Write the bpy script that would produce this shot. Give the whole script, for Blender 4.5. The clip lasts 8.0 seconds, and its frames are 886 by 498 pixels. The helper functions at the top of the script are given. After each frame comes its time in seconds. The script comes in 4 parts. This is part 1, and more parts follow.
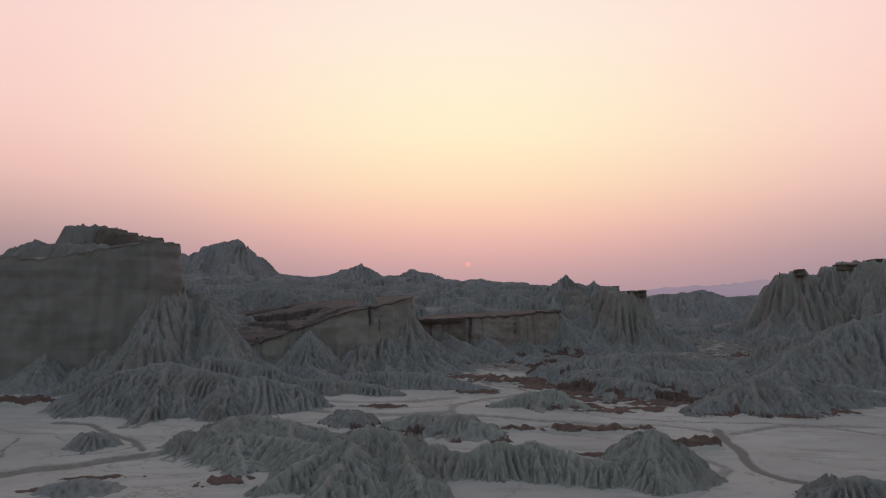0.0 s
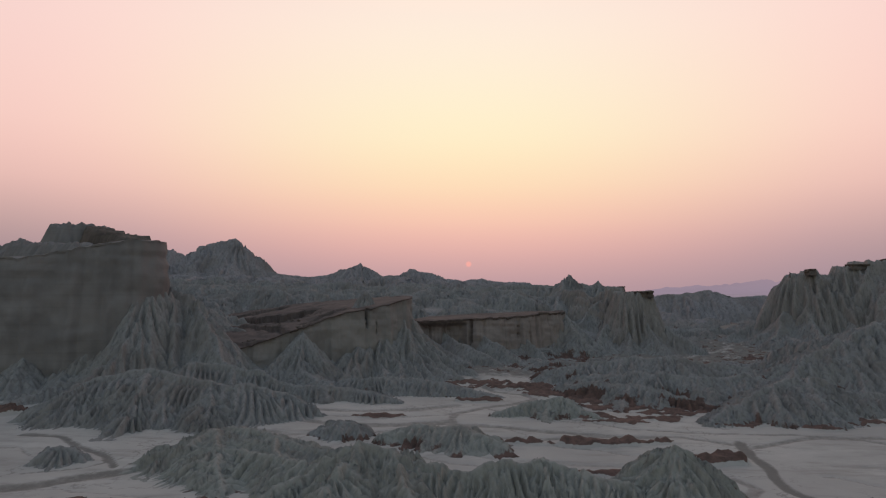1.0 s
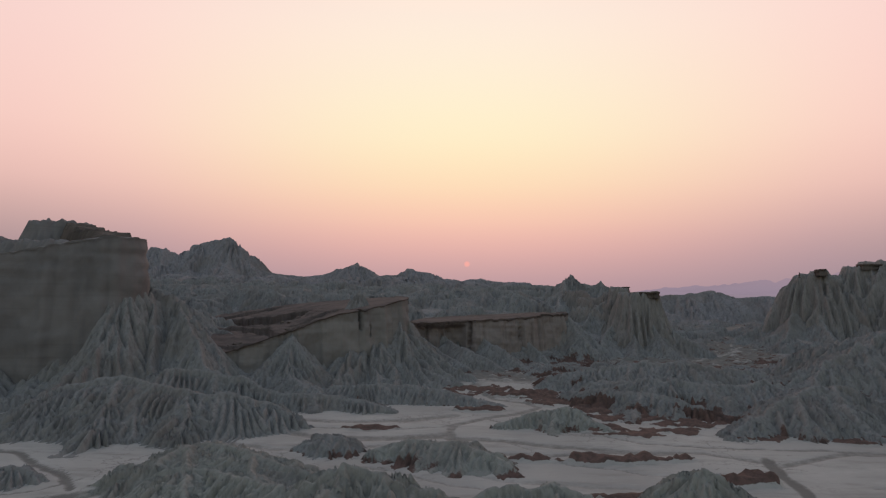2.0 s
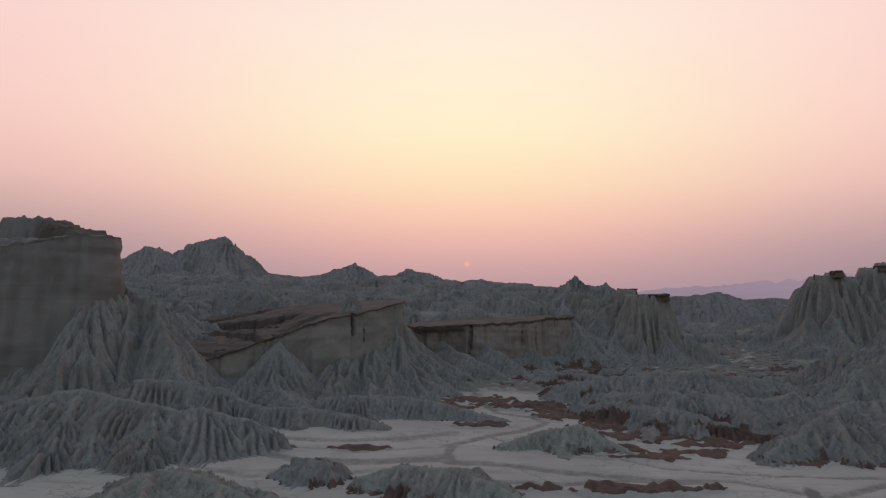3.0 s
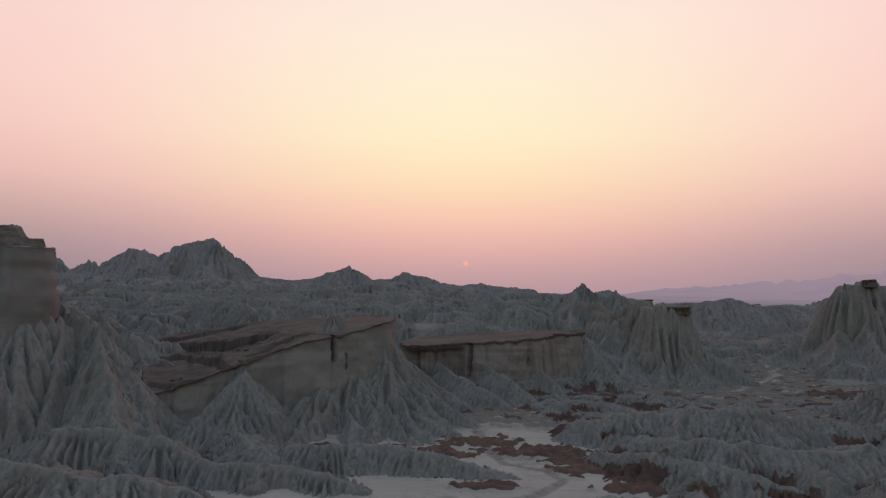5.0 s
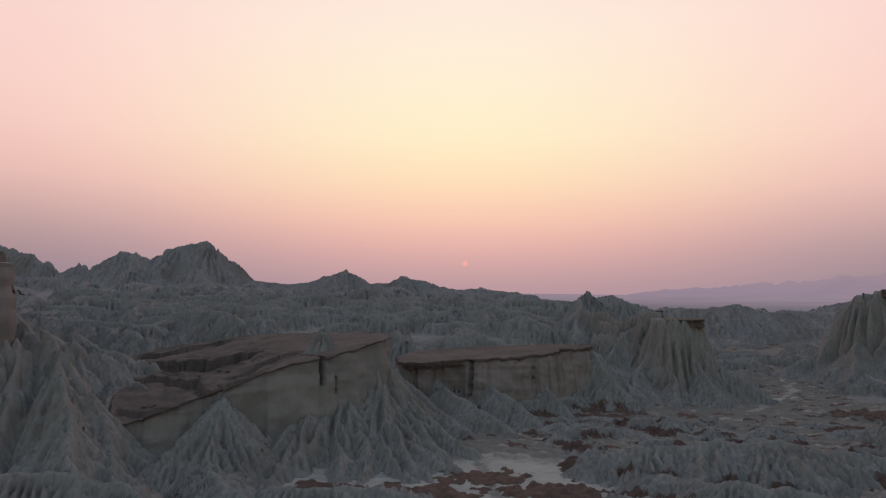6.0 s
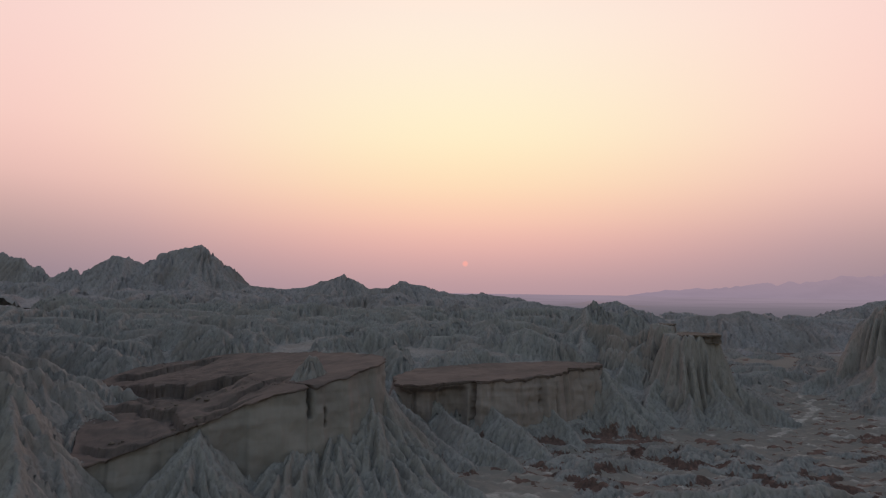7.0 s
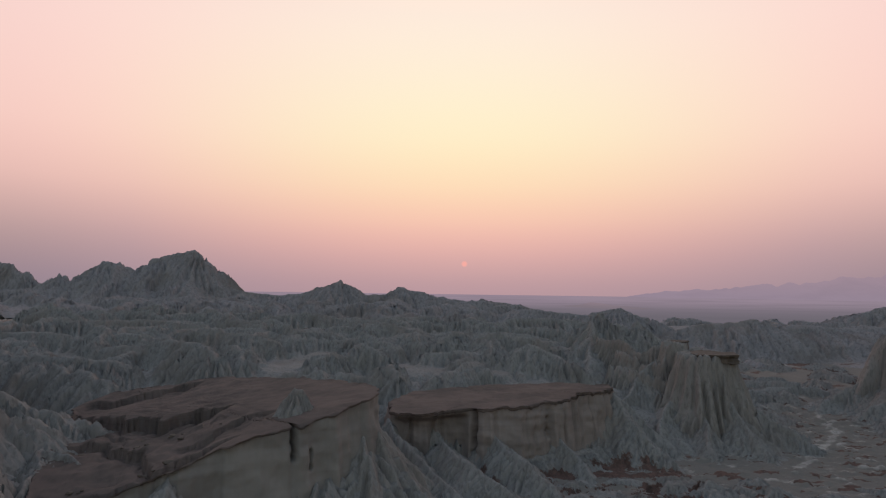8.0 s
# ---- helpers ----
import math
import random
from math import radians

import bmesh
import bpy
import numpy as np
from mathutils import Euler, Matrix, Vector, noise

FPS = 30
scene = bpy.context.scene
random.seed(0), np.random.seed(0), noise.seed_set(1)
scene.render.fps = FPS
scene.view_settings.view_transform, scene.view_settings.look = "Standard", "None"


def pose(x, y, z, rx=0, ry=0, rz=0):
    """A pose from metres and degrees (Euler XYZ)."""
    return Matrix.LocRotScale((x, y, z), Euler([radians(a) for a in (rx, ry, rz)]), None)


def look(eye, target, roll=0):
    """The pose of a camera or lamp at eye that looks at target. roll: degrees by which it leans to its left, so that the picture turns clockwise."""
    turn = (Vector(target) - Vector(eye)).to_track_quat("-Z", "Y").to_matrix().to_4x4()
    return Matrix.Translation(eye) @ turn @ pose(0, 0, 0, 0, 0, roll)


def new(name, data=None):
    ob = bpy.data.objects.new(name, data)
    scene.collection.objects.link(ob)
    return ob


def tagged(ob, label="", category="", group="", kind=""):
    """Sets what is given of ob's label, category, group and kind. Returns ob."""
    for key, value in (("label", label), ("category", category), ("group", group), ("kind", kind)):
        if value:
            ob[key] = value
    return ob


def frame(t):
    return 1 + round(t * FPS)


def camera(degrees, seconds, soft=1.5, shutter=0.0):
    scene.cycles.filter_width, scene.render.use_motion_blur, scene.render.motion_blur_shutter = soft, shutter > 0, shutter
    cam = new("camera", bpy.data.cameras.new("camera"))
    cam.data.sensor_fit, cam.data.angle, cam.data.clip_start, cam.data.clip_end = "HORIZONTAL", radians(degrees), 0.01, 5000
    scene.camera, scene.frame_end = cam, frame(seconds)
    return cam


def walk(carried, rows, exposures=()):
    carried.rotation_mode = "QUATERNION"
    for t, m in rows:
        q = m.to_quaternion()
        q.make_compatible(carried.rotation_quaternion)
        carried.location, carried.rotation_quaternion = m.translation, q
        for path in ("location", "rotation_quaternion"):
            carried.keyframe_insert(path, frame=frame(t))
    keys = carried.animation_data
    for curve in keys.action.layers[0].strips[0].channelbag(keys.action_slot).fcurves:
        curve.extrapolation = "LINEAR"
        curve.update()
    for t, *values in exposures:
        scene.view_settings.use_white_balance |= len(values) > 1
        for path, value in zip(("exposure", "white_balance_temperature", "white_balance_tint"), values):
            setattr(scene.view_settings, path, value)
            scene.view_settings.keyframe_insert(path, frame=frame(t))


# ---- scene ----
cam = camera(74.4, 8.0, soft=1.2)
PATH = [
    (0, (0.06, -0.376, 28.465), (0.059, 1.618, 28.614), 0.4),
    (0.5, (0.098, 4.283, 28.554), (0.096, 6.277, 28.704), 0.4),
    (1, (0.265, 9.298, 28.729), (0.262, 11.292, 28.878), 0.4),
    (1.5, (0.288, 14.291, 28.855), (0.289, 16.286, 29.004), 0.4),
    (3, (0.867, 33.454, 29.942), (0.869, 35.448, 30.09), 0.6),
    (3.5, (1.042, 39.497, 30.934), (1.046, 41.491, 31.085), 0.6),
    (4, (1.319, 46.09, 32.04), (1.325, 48.085, 32.189), 0.7),
    (4.5, (1.66, 52.293, 33.302), (1.665, 54.288, 33.451), 0.7),
    (5, (1.719, 58.793, 35.128), (1.725, 60.788, 35.274), 0.7),
    (6.5, (1.788, 78.351, 41.698), (1.797, 80.346, 41.845), 0.8),
    (7, (1.763, 84.907, 44.257), (1.771, 86.902, 44.404), 0.8),
    (7.5, (1.572, 91.457, 46.812), (1.583, 93.452, 46.96), 0.9),
    (8, (1.747, 97.786, 49.874), (1.758, 99.781, 50.022), 0.8),
]
walk(cam, [(t, look(eye, target, roll)) for t, eye, target, roll in PATH])

# ---- light: hazy sunset sky, low red sun ----
SUN_AZ, SUN_EL = radians(2.44), radians(2.8)          # azimuth to the right of +y
SUN_DIR = Vector((math.sin(SUN_AZ) * math.cos(SUN_EL), math.cos(SUN_AZ) * math.cos(SUN_EL), math.sin(SUN_EL)))


def lin(r, g, b):
    """A display colour, 0 to 255, as linear light."""
    return tuple(((c / 255 + 0.055) / 1.055) ** 2.4 if c > 10.3 else c / 255 / 12.92 for c in (r, g, b)) + (1.0,)


def build_world():
    world = bpy.data.worlds.new("sunset_sky")
    scene.world = world
    world.use_nodes = True
    nt = world.node_tree
    nt.nodes.clear()
    N, L = nt.nodes.new, nt.links.new

    def math_node(op, a, b=None, clamp=False):
        n = N("ShaderNodeMath")
        n.operation, n.use_clamp = op, clamp
        for i, v in enumerate((a, b)):
            if v is None:
                continue
            if isinstance(v, (int, float)):
                n.inputs[i].default_value = v
            else:
                L(v, n.inputs[i])
        return n.outputs[0]

    def ramp(fac, stops):
        n = N("ShaderNodeValToRGB")
        n.color_ramp.interpolation = "B_SPLINE" if len(stops) > 3 else "EASE"
        els = n.color_ramp.elements
        while len(els) < len(stops):
            els.new(0.5)
        for e, (p, c) in zip(els, stops):
            e.position, e.color = p, c
        L(fac, n.inputs[0])
        return n.outputs[0]

    def mix(fac, a, b, mode="MIX"):
        n = N("ShaderNodeMix")
        n.data_type, n.blend_type = "RGBA", mode
        for i, v in ((0, fac), (6, a), (7, b)):
            if isinstance(v, (int, float, tuple)):
                n.inputs[i].default_value = v
            else:
                L(v, n.inputs[i])
        return n.outputs[2]

    tc = N("ShaderNodeTexCoord")
    sep = N("ShaderNodeSeparateXYZ")
    L(tc.outputs["Generated"], sep.inputs[0])
    x, y, z = sep.outputs
    horiz = math_node("SQRT", math_node("ADD", math_node("MULTIPLY", x, x), math_node("MULTIPLY", y, y)))
    horiz = math_node("MAXIMUM", horiz, 0.001)
    azim = math_node("DIVIDE", math_node("ADD", math_node("MULTIPLY", x, math.sin(SUN_AZ)), math_node("MULTIPLY", y, math.cos(SUN_AZ))), horiz)
    # haze towards the sun, and the same haze away from it, by height above the horizon
    glow = ramp(z, SKY_GLOW)
    side = ramp(z, SKY_SIDE)
    near_sun = math_node("POWER", math_node("MULTIPLY", math_node("SUBTRACT", azim, 0.77), 1 / 0.23, True), 1.5, True)
    haze = mix(near_sun, side, glow)
    # clear sky overhead and behind
    sky = N("ShaderNodeTexSky")
    sky.sky_type, sky.sun_disc = "NISHITA", False
    sky.sun_elevation, sky.sun_rotation = SUN_EL, SUN_AZ
    sky.dust_density, sky.air_density, sky.altitude = 4.0, 1.2, 50
    clear = mix(1.0, sky.outputs[0], CLEAR_TINT, "MULTIPLY")
    front = math_node("POWER", math_node("MULTIPLY", math_node("ADD", azim, 0.25), 0.9, True), 0.9, True)
    low = math_node("SUBTRACT", 1.0, math_node("MULTIPLY", math_node("SUBTRACT", z, 0.44), 2.6, True))
    low = math_node("MULTIPLY", low, front, True)
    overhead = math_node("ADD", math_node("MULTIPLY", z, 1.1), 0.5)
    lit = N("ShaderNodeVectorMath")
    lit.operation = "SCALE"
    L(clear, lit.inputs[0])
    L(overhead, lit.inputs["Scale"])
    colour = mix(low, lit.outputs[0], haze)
    # thin haze-dimmed disc of the sun
    dot = N("ShaderNodeVectorMath")
    dot.operation = "DOT_PRODUCT"
    L(tc.outputs["Generated"], dot.inputs[0])
    dot.inputs[1].default_value = SUN_DIR
    disc = math_node("MULTIPLY", math_node("SUBTRACT", dot.outputs["Value"], math.cos(radians(0.33))), 1 / (math.cos(radians(0.14)) - math.cos(radians(0.33))), True)
    colour = mix(disc, colour, lin(246, 172, 162))
    bg = N("ShaderNodeBackground")
    L(colour, bg.inputs[0])
    out = N("ShaderNodeOutputWorld")
    L(bg.outputs[0], out.inputs[0])


SKY_GLOW = [(0.0, lin(182, 150, 157)), (0.035, lin(202, 162, 163)), (0.075, lin(228, 177, 170)), (0.12, lin(248, 197, 177)),
            (0.18, lin(255, 221, 184)), (0.26, lin(255, 241, 202)), (0.36, lin(255, 239, 214)), (0.46, lin(255, 236, 223)), (0.7, lin(240, 215, 208))]
SKY_SIDE = [(0.0, lin(150, 134, 147)), (0.05, lin(166, 144, 153)), (0.10, lin(191, 160, 163)), (0.16, lin(234, 189, 183)),
            (0.24, lin(250, 207, 198)), (0.35, lin(252, 214, 207)), (0.46, lin(251, 217, 212)), (0.7, lin(225, 192, 193))]
CLEAR_TINT = (0.53, 0.485, 0.485, 1)
build_world()
sun_data = bpy.data.lights.new("sun", "SUN")
sun_data.energy, sun_data.angle, sun_data.color = 0.15, radians(8), (1.0, 0.62, 0.48)
sun = new("sun", sun_data)
sun.matrix_world = look((0, 0, 0), -SUN_DIR)


# ---- noise ----
def hash2(i, j, seed):
    h = (i.astype(np.int64) * 374761393 + j.astype(np.int64) * 668265263 + seed * 974634777) & 0x7FFFFFFF
    h = ((h ^ (h >> 13)) * 1274126177) & 0x7FFFFFFF
    return ((h ^ (h >> 16)) & 0xFFFF) / 65535.0


def perlin(x, y, seed=0):
    """Gradient noise, about -1 to 1."""
    x, y = np.broadcast_arrays(np.asarray(x, float), np.asarray(y, float))
    i, j = np.floor(x), np.floor(y)
    u, v = x - i, y - j
    fu, fv = u * u * u * (u * (u * 6 - 15) + 10), v * v * v * (v * (v * 6 - 15) + 10)

    def corner(a, b):
        ang = hash2(i + a, j + b, seed) * 2 * np.pi
        return np.cos(ang) * (u - a) + np.sin(ang) * (v - b)

    low = corner(0, 0) * (1 - fu) + corner(1, 0) * fu
    high = corner(0, 1) * (1 - fu) + corner(1, 1) * fu
    return (low * (1 - fv) + high * fv) * 1.5


TABLE = np.random.RandomState(5).uniform(-1, 1, 4096)


def noise1(v, seed=0):
    """Smooth random values along a line, -1 to 1."""
    i = np.floor(v)
    f = v - i
    k = (i.astype(np.int64) + seed * 131) & 4095
    a, b = TABLE[k], TABLE[(k + 1) & 4095]
    return a + (b - a) * f * f * (3 - 2 * f)


def fbm(x, y, seed=0, octaves=4):
    total, amp = 0.0, 1.0
    for o in range(octaves):
        total = total + amp * perlin(x * 2**o, y * 2**o, seed + 17 * o)
        amp *= 0.5
    return total


def smooth(a, b, v):
    t = np.clip((v - a) / (b - a), 0, 1)
    return t * t * (3 - 2 * t)


def line_distance(X, Y, pts):
    best = np.full(X.shape, 1e9)
    for (ax, ay), (bx, by) in zip(pts[:-1], pts[1:]):
        dx, dy = bx - ax, by - ay
        t = np.clip(((X - ax) * dx + (Y - ay) * dy) / (dx * dx + dy * dy), 0, 1)
        best = np.minimum(best, np.hypot(X - ax - t * dx, Y - ay - t * dy))
    return best


# ---- materials ----
class Nodes:
    """A short way to write a node material."""

    def __init__(self, name):
        self.mat = bpy.data.materials.new(name)
        self.mat.use_nodes = True
        self.nt = self.mat.node_tree
        self.bsdf = self.nt.nodes["Principled BSDF"]
        self.tc = self.nt.nodes.new("ShaderNodeTexCoord")

    def put(self, kind, **values):
        n = self.nt.nodes.new(kind)
        for key, v in values.items():
            n.inputs[key.replace("_", " ")].default_value = v
        return n

    def link(self, a, b):
        self.nt.links.new(a, b)

    def noise(self, scale, detail=5.0, rough=0.6, stretch=None):
        n = self.put("ShaderNodeTexNoise", Scale=scale, Detail=detail, Roughness=rough)
        src = self.tc.outputs["Object"]
        if stretch:
            m = self.put("ShaderNodeMapping")
            m.inputs["Scale"].default_value = stretch
            self.link(src, m.inputs[0])
            src = m.outputs[0]
        self.link(src, n.inputs["Vector"])
        return n.outputs["Fac"]

    def attr(self, name):
        n = self.nt.nodes.new("ShaderNodeAttribute")
        n.attribute_name = name
        return n.outputs["Fac"]

    def span(self, v, a, b, lo=0.0, hi=1.0):
        n = self.nt.nodes.new("ShaderNodeMapRange")
        n.interpolation_type = "SMOOTHSTEP"
        for i, val in enumerate((a, b, lo, hi)):
            n.inputs[i + 1].default_value = val
        self.link(v, n.inputs[0])
        return n.outputs[0]

    def mix(self, fac, a, b):
        n = self.nt.nodes.new("ShaderNodeMix")
        n.data_type = "RGBA"
        for i, v in ((0, fac), (6, a), (7, b)):
            if isinstance(v, (int, float)):
                n.inputs[i].default_value = v
            elif isinstance(v, tuple):
                n.inputs[i].default_value = (*v, 1)
            else:
                self.link(v, n.inputs[i])
        return n.outputs[2]

    def op(self, kind, a, b):
        n = self.nt.nodes.new("ShaderNodeMath")
        n.operation, n.use_clamp = kind, False
        for i, v in enumerate((a, b)):
            if isinstance(v, (int, float)):
                n.inputs[i].default_value = v
            else:
                self.link(v, n.inputs[i])
        return n.outputs[0]

    def done(self, colour, rough=0.95, bump=None, strength=0.6, distance=0.3):
        self.link(colour, self.bsdf.inputs["Base Color"])
        self.bsdf.inputs["Roughness"].default_value = rough
        self.bsdf.inputs["Specular IOR Level"].default_value = 0.15
        if bump is not None:
            b = self.put("ShaderNodeBump", Strength=strength, Distance=distance)
            self.link(bump, b.inputs["Height"])
            self.link(b.outputs[0], self.bsdf.inputs["Normal"])
        return self.mat


CLAY, CLAY_PALE, CLAY_DARK = (0.258, 0.251, 0.253), (0.322, 0.315, 0.317), (0.165, 0.161, 0.163)
SOIL, SOIL_DARK = (0.15, 0.094, 0.083), (0.092, 0.064, 0.058)


def clay_material(name, tint=(1, 1, 1), scale=1.0):
    m = Nodes(name)
    t = lambda c: tuple(a * b for a, b in zip(c, tint))  # noqa: E731
    big = m.noise(0.05 * scale, 4)
    grain = m.noise(2.6 * scale, 5, 0.7)
    streak = m.noise(1.1 * scale, 5, 0.6, (1, 1, 0.2))
    base = m.mix(m.span(streak, 0.28, 0.58), t(CLAY_DARK), t(CLAY))
    base = m.mix(m.span(big, 0.45, 0.7, 0, 0.6), base, (0.205, 0.18, 0.17))
    base = m.mix(m.span(m.noise(0.13 * scale, 5, 0.65), 0.56, 0.72, 0, 0.45), base, (0.19, 0.158, 0.148))
    base = m.mix(m.span(grain, 0.5, 0.78, 0, 0.4), base, t(CLAY_PALE))
    soil = m.mix(m.span(m.noise(0.6 * scale, 6, 0.7), 0.35, 0.65), SOIL_DARK, SOIL)
    edge = m.op("ADD", m.attr("soil"), m.op("MULTIPLY", m.op("SUBTRACT", m.noise(0.45 * scale, 6, 0.7), 0.5), 1.1))
    base = m.mix(m.span(edge, 0.45, 0.62), base, soil)
    return m.done(base, 0.95, m.op("ADD", m.op("MULTIPLY", streak, 0.6), m.op("MULTIPLY", grain, 0.45)), 0.8, 0.3 / scale)


def sand_material():
    m = Nodes("salt_crusted_sand")
    big, fine = m.noise(0.025, 5), m.noise(1.6, 6, 0.7)
    ripple = m.noise(0.22, 6, 0.65, (0.35, 1.6, 1))
    base = m.mix(m.span(big, 0.35, 0.7), (0.362, 0.342, 0.33), (0.447, 0.42, 0.404))
    base = m.mix(m.span(ripple, 0.48, 0.7, 0, 0.7), base, (0.29, 0.272, 0.258))
    base = m.mix(m.span(fine, 0.55, 0.8, 0, 0.25), base, (0.28, 0.255, 0.24))
    rill = m.op("ABSOLUTE", m.op("SUBTRACT", m.noise(0.055, 6, 0.62, (1, 1.5, 1)), 0.5), 0.0)
    thin = m.op("MULTIPLY", m.span(rill, 0.0, 0.012, 1, 0), m.span(m.noise(0.03, 2), 0.42, 0.62))
    base = m.mix(m.op("MULTIPLY", thin, 0.65), base, (0.19, 0.178, 0.168))
    salt = m.noise(0.11, 7, 0.7, (0.5, 1.3, 1))
    base = m.mix(m.span(salt, 0.52, 0.68, 0, 0.6), base, (0.5, 0.475, 0.46))
    damp = m.op("ADD", m.attr("track"), m.op("MULTIPLY", m.op("SUBTRACT", m.noise(0.7, 5, 0.7), 0.5), 0.7))
    base = m.mix(m.span(damp, 0.25, 0.85, 0, 0.85), base, (0.15, 0.139, 0.131))
    soil = m.mix(m.span(m.noise(0.7, 6, 0.7), 0.35, 0.65), SOIL_DARK, SOIL)
    edge = m.op("ADD", m.attr("soil"), m.op("MULTIPLY", m.op("SUBTRACT", m.noise(0.5, 7, 0.72), 0.5), 0.9))
    base = m.mix(m.span(edge, 0.44, 0.56), base, soil)
    return m.done(base, 0.9, m.op("ADD", fine, m.op("MULTIPLY", ripple, 1.2)), 0.4, 0.25)


def rock_material(name, pale, dark, band=(0.17, 0.12, 0.1), bands=0.5, scale=1.0):
    """Bedded rock: vertical weathering streaks, thin level bands, stains."""
    m = Nodes(name)
    streak = m.noise(0.5 * scale, 5, 0.6, (1, 1, 0.1))
    beds = m.noise(0.9 * scale, 4, 0.6, (0.03, 0.03, 1.0))
    stain = m.noise(0.09 * scale, 5, 0.6)
    grain = m.noise(1.5 * scale, 6, 0.7)
    base = m.mix(m.span(stain, 0.35, 0.68), pale, dark)
    base = m.mix(m.span(streak, 0.5, 0.75, 0, 0.3), base, dark)
    base = m.mix(m.span(beds, 0.52, 0.66, 0, bands), base, band)
    base = m.mix(m.span(grain, 0.56, 0.8, 0, 0.3), base, tuple(c * 1.25 for c in pale))
    return m.done(base, 0.93, m.op("ADD", m.op("MULTIPLY", beds, 0.25), m.op("ADD", m.op("MULTIPLY", streak, 0.5), m.op("MULTIPLY", grain, 0.3))), 0.4, 0.35)


def haze_glow_material(name, low, high, z0, z1, axis=2):
    """Kilometres of dust haze painted as emission, for what lies at the horizon only."""
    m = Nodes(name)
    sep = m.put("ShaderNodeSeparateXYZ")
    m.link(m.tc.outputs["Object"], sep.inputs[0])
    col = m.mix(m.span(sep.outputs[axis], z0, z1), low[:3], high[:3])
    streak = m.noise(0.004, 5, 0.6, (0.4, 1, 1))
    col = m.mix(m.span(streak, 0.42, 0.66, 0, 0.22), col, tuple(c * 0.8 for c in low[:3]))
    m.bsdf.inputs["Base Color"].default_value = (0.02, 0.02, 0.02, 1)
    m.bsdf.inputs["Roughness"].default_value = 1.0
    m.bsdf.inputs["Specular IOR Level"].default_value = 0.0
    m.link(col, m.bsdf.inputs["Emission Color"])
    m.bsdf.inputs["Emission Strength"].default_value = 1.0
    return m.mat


MAT_CLAY = clay_material("grey_green_clay")
# distance haze put into the base colour: clay slightly paler and bluer
MAT_CLAY_HAZE = clay_material("haze_tinted_clay", (1.08, 1.05, 1.1), 0.5)
MAT_CLAY_GREEN = clay_material("pale_green_clay", (1.16, 1.17, 1.1))
MAT_CLAY_WARM = clay_material("warm_grey_clay", (1.05, 1.01, 0.99))
MAT_SAND = sand_material()
MAT_PALE = rock_material("pale_warm_mudstone", (0.268, 0.247, 0.24), (0.21, 0.195, 0.192), (0.165, 0.145, 0.14), 0.15)
MAT_ROSE = rock_material("rose_grey_mudstone", (0.29, 0.247, 0.238), (0.225, 0.195, 0.19), (0.14, 0.113, 0.106), 0.12)
MAT_CLIFF = rock_material("taupe_mudstone", (0.226, 0.21, 0.212), (0.176, 0.165, 0.168), (0.14, 0.127, 0.127), 0.2)
MAT_SLAB = rock_material("red_brown_sandstone", (0.156, 0.122, 0.115), (0.106, 0.088, 0.085), (0.08, 0.063, 0.06), 0.4)
MAT_CAP = rock_material("dark_caprock", (0.155, 0.128, 0.115), (0.1, 0.084, 0.077), (0.07, 0.057, 0.053), 0.5)


# ---- mesh helpers ----
def grid_mesh(name, X, Y, Z, keep=None, attrs=None):
    """A mesh from a grid of places; keep: the cells to build."""
    rows, cols = X.shape
    idx = np.arange(rows * cols).reshape(rows, cols)
    quads = np.stack([idx[:-1, :-1], idx[:-1, 1:], idx[1:, 1:], idx[1:, :-1]], -1).reshape(-1, 4)
    if keep is not None:
        quads = quads[keep.ravel()]
    used = np.unique(quads)
    remap = np.full(rows * cols, -1)
    remap[used] = np.arange(len(used))
    quads = remap[quads]
    co = np.stack([X.ravel()[used], Y.ravel()[used], Z.ravel()[used]], -1)
    me = bpy.data.meshes.new(name)
    me.vertices.add(len(co))
    me.vertices.foreach_set("co", co.astype(np.float32).ravel())
    me.loops.add(quads.size)
    me.loops.foreach_set("vertex_index", quads.astype(np.int32).ravel())
    me.polygons.add(len(quads))
    me.polygons.foreach_set("loop_start", np.arange(0, quads.size, 4, dtype=np.int32))
    me.update(calc_edges=True)
    for key, values in (attrs or {}).items():
        a = me.attributes.new(key, "FLOAT", "POINT")
        a.data.foreach_set("value", values.ravel()[used].astype(np.float32))
    me.validate()
    return me


def mesh_object(name, me, material, parent=None, smooth_shade=True):
    me.materials.append(material)
    me.polygons.foreach_set("use_smooth", np.full(len(me.polygons), smooth_shade))
    ob = new(name, me)
    if parent:
        ob.parent = parent
    return ob


# ---- the ground: one sheet to the horizon ----
TRACKS = [  # plan points of wheel tracks and runnels, half width, strength
    ([(59, 128), (58, 125), (57, 120), (57, 115), (56, 110), (55, 105), (57, 99), (60, 96), (66, 90)], 1.1, 0.9),
    ([(10, 131), (22, 131), (38, 132), (50, 132), (55, 128), (58, 126)], 0.9, 0.6),
    ([(58, 124), (63, 126), (70, 129), (78, 132), (86, 131), (94, 125), (110, 121)], 1.0, 0.6),
    ([(-90, 95), (-73, 99), (-70, 102), (-65, 104), (-60, 108), (-55, 110), (-49, 114)], 1.8, 0.75),
    ([(-84, 130), (-76, 128), (-68, 123), (-61, 118), (-57, 113)], 0.8, 0.8),
    ([(11, 209), (13, 191), (15, 182), (23, 177), (25, 171), (19, 163), (10, 157), (3, 151), (2, 146), (3, 141), (9, 140), (18, 137), (26, 135), (34, 132), (44, 131)], 1.3, 0.62),
    ([(-85, 119), (-82, 112), (-80, 108)], 0.5, 0.8),
